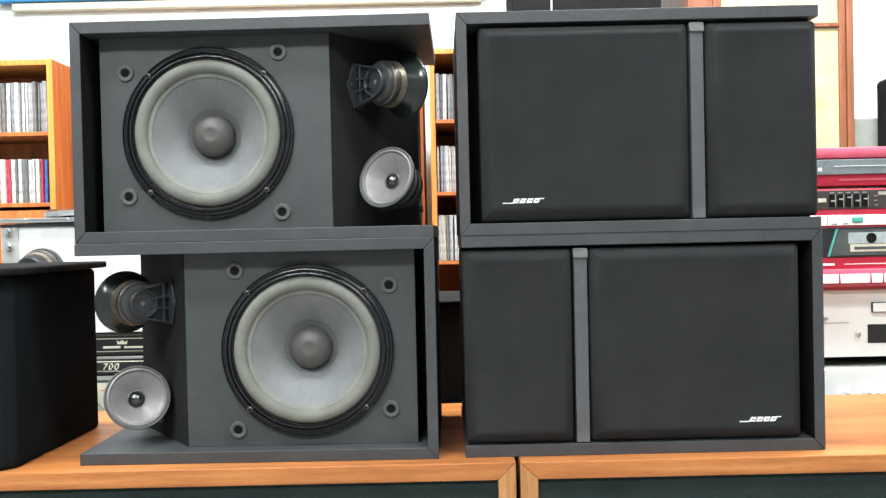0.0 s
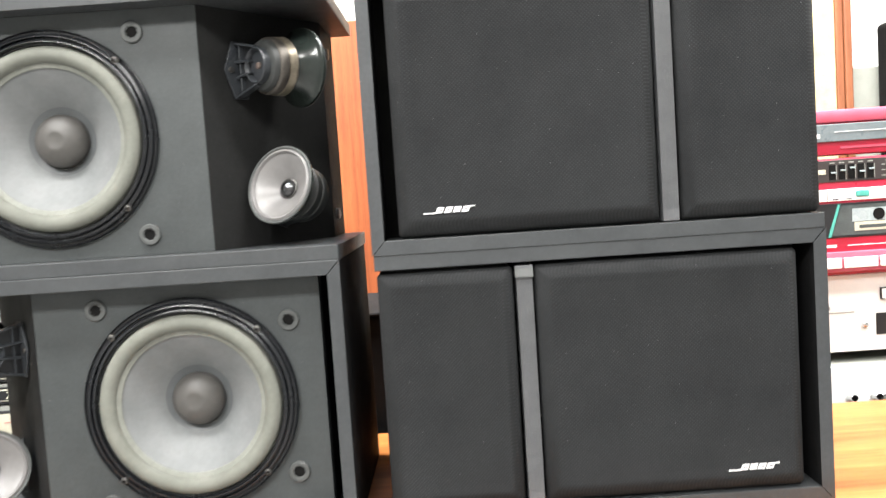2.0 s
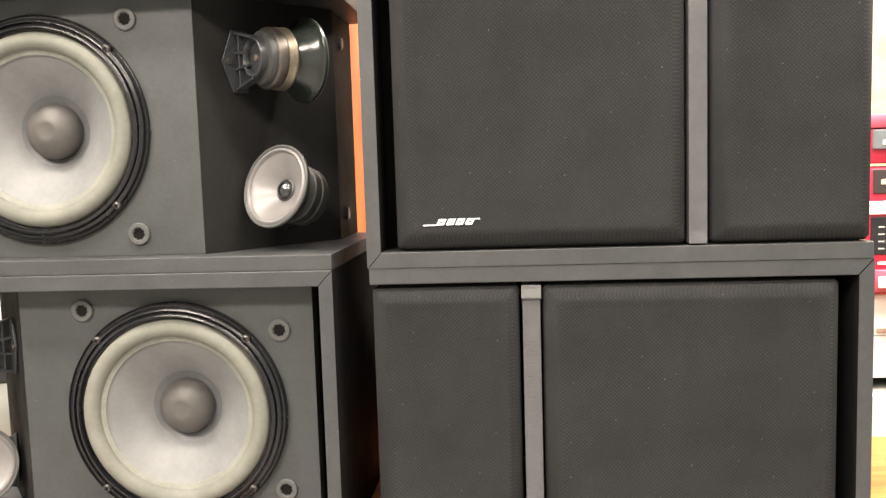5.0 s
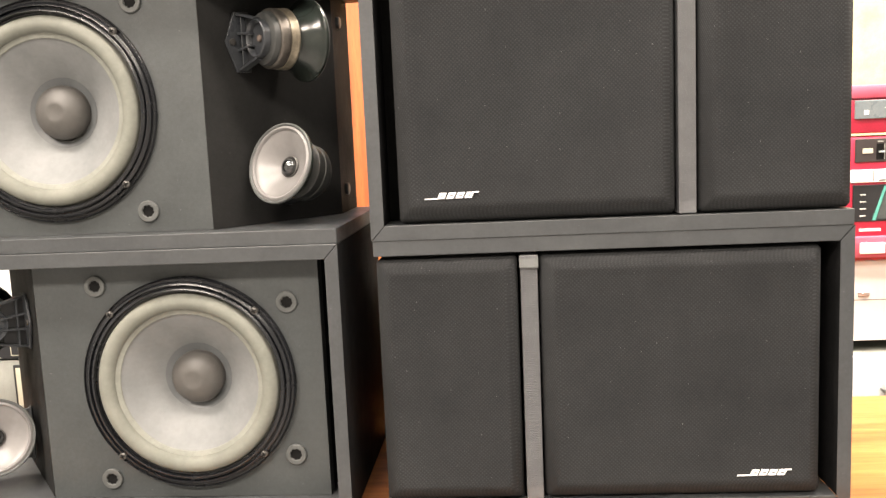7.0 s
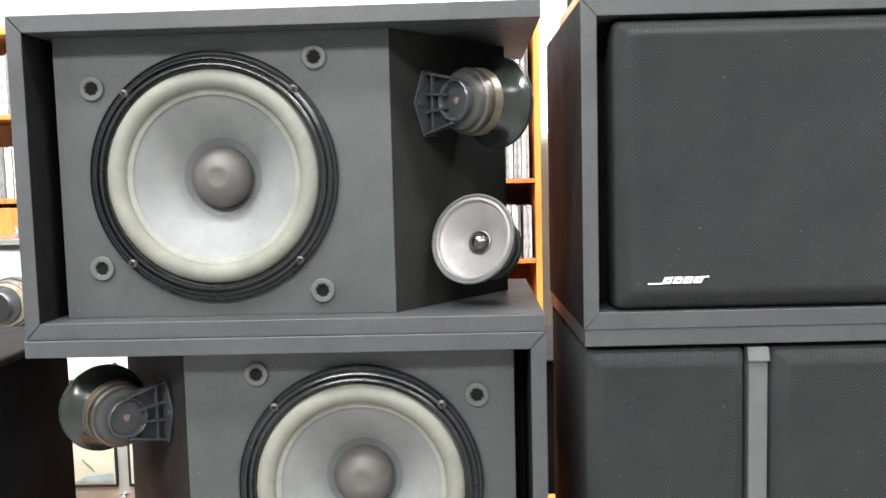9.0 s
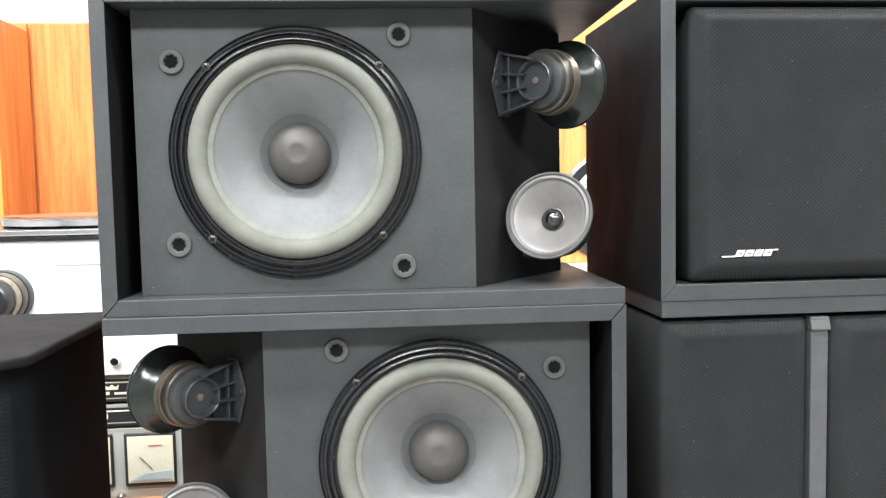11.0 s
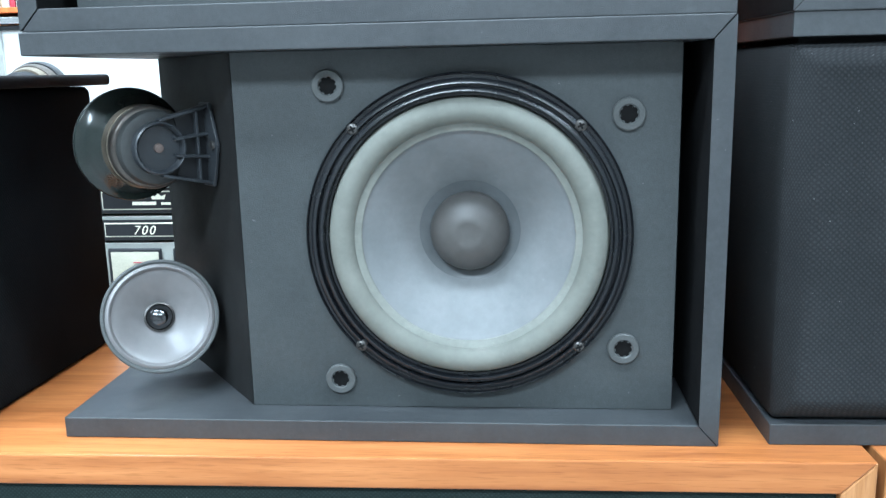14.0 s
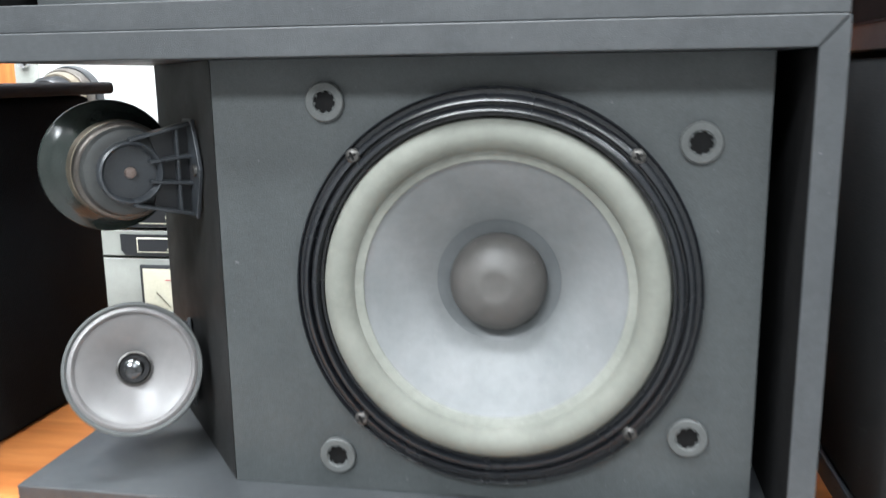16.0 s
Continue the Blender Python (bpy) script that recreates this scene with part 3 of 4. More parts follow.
def closed_speaker(x, y, z, s, rz, label):
    sp = thing("bookshelf_speaker", x, y, z, rz, label, "speaker", "stacked bookshelf speakers")
    boards(sp, s, SW / 2 - 0.0015)
    a = SW / 2
    z0, z1 = BT + 0.0012, SH - BT - 0.0034
    gy, q = -0.0055, (-0.003 if s > 0 else 0.0)
    part("grille", mirrored(pillow(B(), -a + 0.0265, -a + q + 0.2800, gy, 0.045, z0, z1, 0.0135, 0.017), s), M_CLOTH, sp, "black woven cloth grille panel", 50)
    part("side_grille", mirrored(pillow(B(), -a + q + 0.3000, a - 0.0012, gy, SD - 0.006, z0, z1, 0.0130, 0.016), s), M_CLOTH, sp, "black cloth grille wrapped round the open end", 50)
    st = part("grille_strip", mirrored(box(B(), -a + q + 0.2820, -a + q + 0.2975, 0.0015, 0.04, z0, z1, 0.0008), s), M_STRIP, sp, "ribbed grey plastic strip")
    ribs = B()
    n = 130
    for i in range(n):
        h = z0 + 0.012 + (z1 - z0 - 0.013) * i / n
        box(ribs, -a + q + 0.2828, -a + q + 0.2967, 0.0012, 0.0016, h, h + 0.0009)
    part("ribs", mirrored(ribs, s), M_STRIP, st)
    part("strip_cap", mirrored(prism(B(), [(-0.0012, z1 - 0.0105), (0.0022, z1 - 0.0003), (0.012, z1 - 0.0003), (0.012, z1 - 0.0115), (-0.0012, z1 - 0.0115)], -a + q + 0.2812, -a + q + 0.2983, "X"), s), M_SOCKET, st, "sloping grey cap")
    # Unseen near-black sheets: they stop light leaks and stand in for shade.
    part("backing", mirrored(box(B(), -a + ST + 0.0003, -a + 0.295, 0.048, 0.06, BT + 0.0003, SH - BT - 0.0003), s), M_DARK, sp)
    part("gap_plug", mirrored(box(B(), -a + q + 0.306, a - 0.007, 0.012, SD - 0.0145, z1 - 0.004, SH - BT - 0.0003), s), M_DARK, sp)
    part("gap_plug", mirrored(box(B(), -a + q + 0.306, a - 0.007, 0.014, SD - 0.0145, BT + 0.0003, z0 + 0.004), s), M_DARK, sp)
    badge(sp, (-a + 0.054) if s > 0 else (a - 0.1015), gy + 0.0007, 0.0375)
    return sp


TOP = 0.700      # the wooden cabinets' top
LX, RX, FY = -0.2262, 0.2400, 1.0225
open_speaker(LX - 0.0003, FY - 0.0006, TOP, -1, -0.85, "black bookshelf speaker without grille standing on teak cabinet")
open_speaker(LX - 0.0003, FY + 0.0018, TOP + SH, 1, -1.16, "black bookshelf speaker without grille stacked on another speaker")
closed_speaker(RX - 0.002, FY, TOP, -1, 0, "black bookshelf speaker with cloth grille standing on teak cabinet")
closed_speaker(RX - 0.003, FY - 0.001, TOP + SH, 1, 0, "black bookshelf speaker with cloth grille stacked on another speaker")

# ---- the single grilled speaker beside the stack ----
ss = thing("bookshelf_speaker", -0.514, 1.003, TOP, 0, "black cloth-covered speaker with an overhanging lid on teak cabinet", "speaker")
part("body", prism(B(), [(-0.40, 0), (-0.018, 0), (0, 0.016), (0.008, 0.240), (-0.40, 0.240)], 0, 0.2313, "Z", 0.006, 3), M_CLOTH_DARK, ss, "black cloth covered body", 40)
part("lid", prism(B(), [(-0.42, -0.016), (-0.006, -0.016), (0.018, 0.012), (0.018, 0.258), (-0.42, 0.258)], 0.2318, 0.2412, "Z", 0.003, 3), M_LID, ss, "thin black lid with cut corner", 40)

# ---- the two teak cabinets that carry them ----
def teak_cabinet(x0, x1, label):
    cab = thing("teak_cabinet", x0, 0.998, 0, 0, label, "cabinet", "teak cabinets")
    w, d, t = x1 - x0, 0.362, 0.021
    part("top_panel", prism(B(), [(0, TOP), (w, TOP), (w - t, TOP - t), (t, TOP - t)], 0, d, "Y", 0.0012), M_TEAK, cab)
    part("bottom_panel", prism(B(), [(0, 0.0), (t, t), (w - t, t), (w, 0.0)], 0, d, "Y", 0.0012), M_TEAK, cab)
    part("side_panel", prism(B(), [(0, 0.0), (t, t), (t, TOP - t), (0, TOP)], 0.0003, d, "Y", 0.0012), M_TEAK_Z, cab)
    part("side_panel", prism(B(), [(w, 0.0), (w, TOP), (w - t, TOP - t), (w - t, t)], 0.0003, d, "Y", 0.0012), M_TEAK_Z, cab)
    part("grille", box(B(), t + 0.0005, w - t - 0.0005, 0.006, 0.02, t + 0.0005, TOP - t - 0.0005), M_CANVAS, cab, "dark green-black grille cloth")
    part("back_panel", box(B(), t + 0.0005, w - t - 0.0005, d - 0.012, d - 0.002, t + 0.0005, TOP - t - 0.0005), M_DARK, cab)


teak_cabinet(-0.700, 0.0800, "wide teak cabinet with a dark grille front carrying speakers")
teak_cabinet(0.0850, 0.8650, "wide teak cabinet with a dark grille front beside its twin")

# ---- compact disc shelves ----
def disc_material(name, stops):
    m, nt, b = material(name, 0.25)
    info = nt.nodes.new("ShaderNodeObjectInfo")
    r = ramp_node(nt, info.outputs["Random"], stops)
    r.color_ramp.interpolation = "CONSTANT"
    v = coords(nt, (60, 60, 18))
    n = ramp_node(nt, noise_node(nt, v, 3, 3, 0.6), [(0.36, (0.55, 0.55, 0.55)), (0.62, (1.25, 1.25, 1.25))])
    nt.links.new(mixed(nt, r.outputs["Color"], n.outputs["Color"], 1.0, "MULTIPLY"), b.inputs["Base Color"])
    return m


M_DISC = disc_material("disc_case", [(0.0, (0.42, 0.42, 0.42)), (0.25, (0.24, 0.24, 0.25)), (0.47, (0.15, 0.145, 0.14)), (0.60, (0.50, 0.48, 0.46)), (0.80, (0.30, 0.28, 0.29)), (0.86, (0.44, 0.38, 0.31)), (0.955, (0.60, 0.60, 0.58))])
M_DISC_BRIGHT = disc_material("coloured_disc_case", [(0.0, (0.13, 0.13, 0.13)), (0.18, (0.45, 0.45, 0.44)), (0.38, (0.40, 0.31, 0.21)), (0.52, (0.36, 0.04, 0.06)), (0.56, (0.55, 0.54, 0.50)), (0.74, (0.06, 0.12, 0.34)), (0.80, (0.30, 0.14, 0.07)), (0.90, (0.56, 0.48, 0.30))])
disc_mesh = {}


def disc(x, y, z, lean, wide, tall, mat):
    key = (wide, tall, mat.name)
    if key not in disc_mesh:
        b = B()
        box(b, -wide / 2, wide / 2, 0.0, 0.141, 0, tall, 0.0006, 1)
        me = bpy.data.meshes.new("compact_disc")
        b.to_mesh(me)
        b.free()
        me.materials.append(mat)
        disc_mesh[key] = me
    ob = tagged(new("compact_disc", disc_mesh[key]), "clear plastic disc case standing upright on shelf", "CD", "discs on the shelves")
    ob.matrix_basis = pose(x, y, z, 0, lean, 0)
    return ob


rnd = random.Random(4)


def disc_shelf(x0, x1, y0, depth, top, shelves, label, fill, low_row=-1):
    un = thing("disc_shelf", x0, y0, 0, 0, label, "shelf", "disc shelves")
    w, t = x1 - x0, 0.014
    for sx in (0, w - t):
        sd = part("side_panel", box(B(), sx, sx + t, 0.0035, depth, 0, top, 0.0008), M_SHELF_DARK, un)
        part("front_edge", box(B(), sx, sx + t, 0, 0.0032, 0, top, 0.0008), M_SHELF, sd, "yellow-orange front edging")
    part("top_panel", box(B(), t, w - t, 0.001, depth, top - t, top - 0.0005, 0.001), M_SHELF, un)
    part("back_panel", box(B(), t, w - t, depth - 0.01, depth - 0.002, 0.02, top - t), M_SHELF_DARK, un)
    for row, h in enumerate(shelves):
        short = row == low_row
        part("shelf_board", box(B(), t, w - t, 0.003, depth - 0.011, h - 0.010, h, 0.001), M_SHELF_DARK, un)
        x = x0 + t + 0.002
        while x < x0 + t + (w - 2 * t - 0.014) * fill:
            tall = rnd.choice((0.108, 0.108, 0.107, 0.109) if short else (0.123, 0.123, 0.122, 0.125))
            wide = rnd.choice((0.0098, 0.0098, 0.0072, 0.0050))
            disc(x + wide / 2, y0 + 0.008 + rnd.random() * 0.014, h + 0.0003, rnd.uniform(-0.6, 0.9), wide, tall, M_DISC_BRIGHT if short else M_DISC)
            x += wide + 0.0008 + (0.003 if rnd.random() > 0.88 else 0)
    return un


disc_shelf(-1.300, -0.948, 2.10, 0.172, 1.422, (1.071, 1.245), "orange wooden shelf filled with disc cases", 1.0, 0)
low = thing("shelf_door", -1.284, 2.099, 0.04, 0, "plain orange wooden door under the disc shelf", "door")
part("panel", box(B(), 0, 0.322, 0, 0.012, 0, 1.012, 0.001), M_SHELF_DARK, low)
disc_shelf(-0.027, 0.120, 2.30, 0.30, 1.470, (0.900, 1.086, 1.280), "narrow orange wooden tower filled with disc cases", 1.0)

CAB_TOP = 1.444
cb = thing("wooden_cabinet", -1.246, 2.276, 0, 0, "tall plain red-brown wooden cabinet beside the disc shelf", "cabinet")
part("body", box(B(), 0, 1.20, 0.014, 0.40, 0, CAB_TOP, 0.002), M_SHELF_DARK, cb)
for dx, wood in ((0.004, M_SHELF_DARK), (0.304, M_SHELF_DARK), (0.604, M_SHELF_DARK), (0.904, M_REDWOOD)):
    part("door", box(B(), dx, dx + 0.292, 0, 0.013, 0.05, CAB_TOP - 0.004, 0.002), wood, cb)

# ---- picture on the back wall ----
pic = thing("wall_picture", -0.65, Y1, 1.752, 0, "blue picture on a cream ledge hanging on the wall", "picture")
part("canvas", box(B(), -0.82, 0.84, -0.040, -0.004, 0.026, 0.62, 0.003), M_BLUE, pic, "blue painted canvas")
part("ledge", box(B(), -0.775, 0.80, -0.030, -0.001, 0.0, 0.0255, 0.004), M_CREAM_FRAME, pic, "cream moulding under the canvas")
for px, pw in ((-0.72, 0.05), (-0.62, 0.03), (-0.2, 0.07), (0.1, 0.04)):
    part("red_stroke", box(B(), px, px + pw, -0.0420, -0.0402, 0.050, 0.085, 0.0005), M_RED, pic, "red painted stroke")


# ---- equipment behind the cabinets ----
def bench(x0, x1, y0, y1, top, label):
    b = thing("equipment_bench", x0, y0, 0, 0, label, "bench", "equipment benches")
    w, d = x1 - x0, y1 - y0
    part("bench_top", box(B(), 0, w, 0, d, top - 0.03, top, 0.003), M_TEAK, b)
    for px in (0.0, w - 0.03):
        part("bench_side", box(B(), px, px + 0.03, 0.01, d - 0.01, 0, top - 0.0305, 0.002), M_TEAK_Z, b)


def knob(parent, x, z, r, depth, y=0.0, ring=False):
    k = part("knob", lathe(B(), [(r * 1.05, 0), (r * 1.05, depth * 0.25), (r, depth * 0.3), (r * 0.94, depth * 0.92), (r * 0.8, depth), (0, depth)], 36), M_CHROME if not ring else M_GLOSS, parent, "", 40,
             pose(x, y, z) @ FRONT)
    if ring:
        part("knob_collar", lathe(B(), [(r * 1.16, 0), (r * 1.16, depth * 0.50), (r * 1.06, depth * 0.62), (r * 0.98, depth * 0.62)], 36), M_BAND, k, "brown metal collar", 40)
        part("knob_base", lathe(B(), [(r * 1.30, 0), (r * 1.30, depth * 0.38), (r * 1.22, depth * 0.44), (r * 1.1, depth * 0.44)], 36), M_MAGNET, k, "tarnished brown metal collar", 40)
        part("knob_skirt", lathe(B(), [(r * 1.42, 0), (r * 1.42, depth * 0.16), (r * 1.36, depth * 0.22), (r * 1.2, depth * 0.22)], 36), M_GLOSS, k, "gloss black skirt", 40)
        part("knob_tip", lathe(B(), [(r * 0.28, depth), (r * 0.24, depth * 1.1), (0, depth * 1.16)], 16), M_CHROME, k, "", 60)


GY = 1.620
bench(-1.30, -0.44, GY - 0.03, GY + 0.42, 0.600, "low wooden bench carrying stacked amplifiers")
GX = -0.90


def amp(name, x0, x1, y, z0, z1, mat, label, depth=0.30):
    a = thing(name, x0, y, z0, 0, label, "amplifier", "stacked audio equipment")
    w, h = x1 - x0, z1 - z0
    part("case", box(B(), 0.004, w - 0.004, 0.006, depth, 0.001, h - 0.001, 0.002), M_GREYBOX, a)
    part("faceplate", box(B(), 0, w, 0, 0.0058, 0.0, h - 0.0008, 0.0012), mat, a)
    return a


a = amp("meter_amplifier", -1.20, -0.445, GY, 0.600, 0.716, M_SILVER_DIM, "silver amplifier with two cream needle meters")
for mx in (-0.690, -0.598):
    u = mx + 1.20
    mt = part("meter", box(B(), u, u + 0.076, -0.0040, -0.0003, 0.026, 0.108, 0.002), M_GLOSS, a, "black framed needle meter")
    part("meter_card", box(B(), u + 0.005, u + 0.072, -0.0052, -0.0042, 0.032, 0.103), M_METER, mt, "cream meter card")
    part("needle", prism(B(), [(u + 0.022, 0.072), (u + 0.0226, 0.0724), (u + 0.041, 0.0530), (u + 0.0404, 0.0526)], -0.0058, -0.0054, "Y"), M_DARK, mt)
    part("scale_mark", box(B(), u + 0.036, u + 0.056, -0.0058, -0.0054, 0.088, 0.0892), M_RED, mt)
    part("meter_skirt", prism(B(), [(u + 0.008, 0.036), (u + 0.070, 0.036), (u + 0.070, 0.050), (u + 0.030, 0.046)], -0.0062, -0.0056, "Y"), M_GREY_DIAL, mt)
for kx in (-0.605, -0.512, -0.70):
    knob(a, kx + 1.20, 0.012, 0.0055, 0.012)
for z0, z1, lab in ((0.7185, 0.7530, "slim black amplifier with a gold-outlined nameplate"), (0.7560, 0.7965, "slim black amplifier with pale lettering bars")):
    a = amp("slim_amplifier", -1.20, -0.450, GY, z0, z1, M_SILVER_DIM, lab)
    h = z1 - z0
    part("black_plate", prism(B(), [(0.492, 0.001), (0.740, 0.001), (0.740, h - 0.0055), (0.486, h - 0.0055), (0.486, 0.008)], -0.0022, -0.0003, "Y"), M_GLOSS, a, "black front plate with cut corners")
    fr = part("nameplate", box(B(), 0.509, 0.700, -0.0030, -0.0023, 0.0055, h - 0.0095, 0.0002), M_CREAM_FRAME, a, "gold-outlined nameplate")
    part("nameplate_field", box(B(), 0.5106, 0.6984, -0.0036, -0.0031, 0.0071, h - 0.0111), M_GLOSS, fr)
    if z0 < 0.74:
        cu = bpy.data.curves.new("model_number", "FONT")
        cu.body, cu.size, cu.shear, cu.space_character, cu.extrude = "700", 0.0175, 0.3, 1.25, 0.0002
        tx = new("text_source", cu)
        me = bpy.data.meshes.new_from_object(tx)
        bpy.data.objects.remove(tx)
        me.materials.append(M_CREAM_FRAME)
        ob = new("model_number", me)
        ob.parent = fr
        ob.matrix_basis = pose(0.549, -0.0040, 0.0090, 90, 0, 0)
    else:
        part("lettering_bar", box(box(B(), 0.552, 0.585, -0.0041, -0.0037, 0.012, 0.0165), 0.592, 0.640, -0.0041, -0.0037, 0.012, 0.0155), M_CREAM_FRAME, fr, "pale lettering bars")
        part("crest", prism(B(), [(0.580, 0.0195), (0.597, 0.0195), (0.599, 0.0265), (0.5935, 0.0235), (0.5885, 0.0275), (0.5835, 0.0235), (0.578, 0.0265)], -0.0041, -0.0037, "Y"), M_CREAM_FRAME, fr, "pale crest mark")
a = amp("silver_amplifier", -0.831, -0.470, GY - 0.012, 0.799, 1.008, M_SILVER, "large silver amplifier with big chrome knobs")
part("black_rail", box(B(), 0.0, 0.361, -0.004, -0.0003, 0.202, 0.2075, 0.001), M_GLOSS, a)
part("rack_ear", box(B(), 0.002, 0.034, -0.003, -0.0003, 0.004, 0.2015, 0.001), M_SILVER_DIM, a)
for kz in (0.194, 0.166, 0.040):
    knob(a, 0.018, kz, 0.0065, 0.008, -0.003)
knob(a, 0.831 - 0.752, 0.122, 0.028, 0.060, 0.0, True)
knob(a, 0.831 - 0.600, 0.023, 0.0070, 0.014)
part("lettering_bar", box(box(B(), 0.266, 0.275, -0.0008, -0.0003, 0.125, 0.137), 0.266, 0.275, -0.0008, -0.0003, 0.104, 0.116), M_GREY_DIAL, a, "grey lettering bars")
part("engraved_line", box(B(), 0.151, 0.291, -0.0006, -0.0003, 0.165, 0.1665), M_GREYBOX, a)
tt = thing("record_player", -0.829, GY - 0.02, 1.0085, 0, "low silver record player with a shiny rim on an amplifier", "record player")
part("base", box(B(), 0, 0.345, 0, 0.33, 0.0, 0.009, 0.002), M_CHROME, tt)
part("platter", lathe(B(), [(0, 0.010), (0.145, 0.010), (0.150, 0.013), (0.150, 0.021), (0.146, 0.024), (0.0, 0.024)], 72, pose(0.170, 0.165, 0)), M_CHROME, tt, "shiny platter", 40)
part("mat", lathe(B(), [(0.143, 0.0242), (0.143, 0.027), (0.0, 0.027)], 64, pose(0.170, 0.165, 0)), M_WALNUT, tt, "brown mat", 40)

bk = thing("floor_speaker", 0.0, 1.40, 0, 0, "black floor speaker standing behind the teak cabinets", "speaker")
part("body", box(B(), -0.100, 0.125, 0, 0.24, 0.0, 0.856, 0.004), M_SIDE, bk)
part("top_rim", box(B(), -0.102, 0.127, -0.004, 0.244, 0.8564, 0.861, 0.002), M_LID, bk)

RY = 1.500
bench(0.52, 1.30, RY - 0.03, RY + 0.42, 0.620, "low wooden bench carrying amplifiers and a radio")
a = amp("white_amplifier", 0.60, 1.06, RY - 0.03, 0.620, 0.7235, M_SILVER_W, "white-faced amplifier with small metal knobs")
for kx in (0.685, 0.722, 0.737, 0.752, 0.80):
    knob(a, kx - 0.60, 0.058, 0.0060, 0.016)
a = amp("white_amplifier", 0.58, 1.05, RY, 0.7385, 0.8575, M_SILVER_W, "white-faced tape deck with a black display")
part("display", box(B(), 0.163, 0.33, -0.0012, -0.0003, 0.024, 0.057, 0.0008), M_GLOSS, a, "black display window")
part("slot_line", box(B(), 0.060, 0.130, -0.0008, -0.0003, 0.0600, 0.0612), M_GREYBOX, a)
part("small_button", box(B(), 0.075, 0.092, -0.0040, -0.0003, 0.0660, 0.0720, 0.0008), M_CHROME, a)
b2 = part("push_button", box(B(), 0.1695, 0.245, -0.0045, -0.0003, 0.078, 0.096, 0.001), M_GLOSS, a)
part("button_cap", box(B(), 0.1710, 0.2435, -0.0055, -0.0047, 0.0795, 0.0945, 0.001), M_SILVER_W, b2)
knob(a, 0.145, 0.040, 0.0045, 0.006)
for fx in (0.05, 0.42):
    part("foot", lathe(B(), [(0.016, -0.0145), (0.018, 0.0), (0, 0.0)], 24, pose(fx, 0.04, 0)), M_GLOSS, a)
# Near-black block added to fill the gap under the deck as its shade.
part("foot", box(B(), 0.02, 0.45, 0.06, 0.28, -0.0145, -0.0005), M_DARK, a)

rb = thing("radio_cassette", 0.634, RY - 0.010, 0.8580, 0, "red radio cassette recorder with silver buttons on an amplifier", "boombox")
part("body", box(B(), 0, 0.52, 0, 0.13, 0, 0.176, 0.004), M_RED, rb, "", 40)
up = part("upper_deck", box(B(), 0.004, 0.52, 0.004, 0.13, 0.181, 0.2285, 0.003), M_RED, rb, "", 40)
part("upper_lid", box(B(), 0.004, 0.52, 0.001, 0.13, 0.229, 0.2485, 0.004), M_PINK, rb, "faded red lid", 40)
part("dial", box(B(), 0.010, 0.50, -0.0005, 0.0038, 0.2010, 0.2270, 0.001), M_DIAL, up, "grey tuning dial")
part("dial_mark", box(box(B(), 0.022, 0.028, -0.0012, -0.0006, 0.207, 0.213), 0.05, 0.15, -0.0012, -0.0006, 0.2148, 0.2156), M_SILVER_W, up)
part("slot", box(B(), 0.060, 0.155, 0.0022, 0.0038, 0.190, 0.1935), M_PINK, up)
part("slot_tip", box(B(), 0.148, 0.157, 0.0012, 0.0036, 0.189, 0.1965), M_GLOSS, up)
eq = part("equaliser", box(B(), 0.010, 0.50, -0.0022, -0.0003, 0.1405, 0.1735, 0.001), M_EQ, rb, "dark brown equaliser panel")
part("lamp_window", box(B(), 0.020, 0.034, -0.0030, -0.0024, 0.153, 0.160), M_METER, eq)
for i in range(5):
    u = 0.039 + 0.0143 * i
    part("slider_slot", box(B(), u, u + 0.0100, -0.0028, -0.0024, 0.1440, 0.1660), M_DARK, eq)
    part("slider", box(B(), u + 0.0030, u + 0.0105, -0.0058, -0.0029, 0.1535 + 0.003 * (i % 3), 0.1560 + 0.003 * (i % 3), 0.0005), M_GREY_DIAL, eq)
    part("slider_mark", box(B(), u + 0.0110, u + 0.0117, -0.0028, -0.0024, 0.1440, 0.1655), M_SILVER_DIM, eq)
    part("legend_bar", box(B(), u + 0.0015, u + 0.0090, -0.0028, -0.0024, 0.1685, 0.1700), M_SILVER_DIM, eq)
for i in range(3):
    part("scale_mark", box(B(), 0.118, 0.124, -0.0028, -0.0024, 0.146 + 0.008 * i, 0.1472 + 0.008 * i), M_SILVER_DIM, eq)
part("lamp_frame", box(B(), 0.125, 0.180, -0.0028, -0.0024, 0.164, 0.170), M_SILVER_DIM, eq)
ws = part("silver_strip", box(B(), 0.004, 0.50, -0.0030, -0.0003, 0.1120, 0.1300, 0.001), M_SILVER_W, rb, "pale key strip")
for u, k0, k1, w in ((0.0350, 0.113, 0.129, 0.0008), (0.0430, 0.1140, 0.1158, 0.0095), (0.0625, 0.1140, 0.1158, 0.0095)):
    part("key_gap", box(B(), u, u + w, -0.0034, -0.0028, k0, k1), M_GLOSS, ws)
part("teal_key", box(B(), 0.0780, 0.0975, -0.0052, -0.0031, 0.1170, 0.1262, 0.0015), M_TEAL, ws, "teal key")
td = part("tape_door", box(B(), 0.008, 0.26, -0.0016, -0.0003, 0.0565, 0.1085, 0.001), M_GLOSS, rb, "black tape door")
part("tape_window", prism(B(), [(0.041, 0.060), (0.215, 0.060), (0.215, 0.105), (0.056, 0.105)], -0.0022, -0.0018, "Y"), M_SMOKE, td)
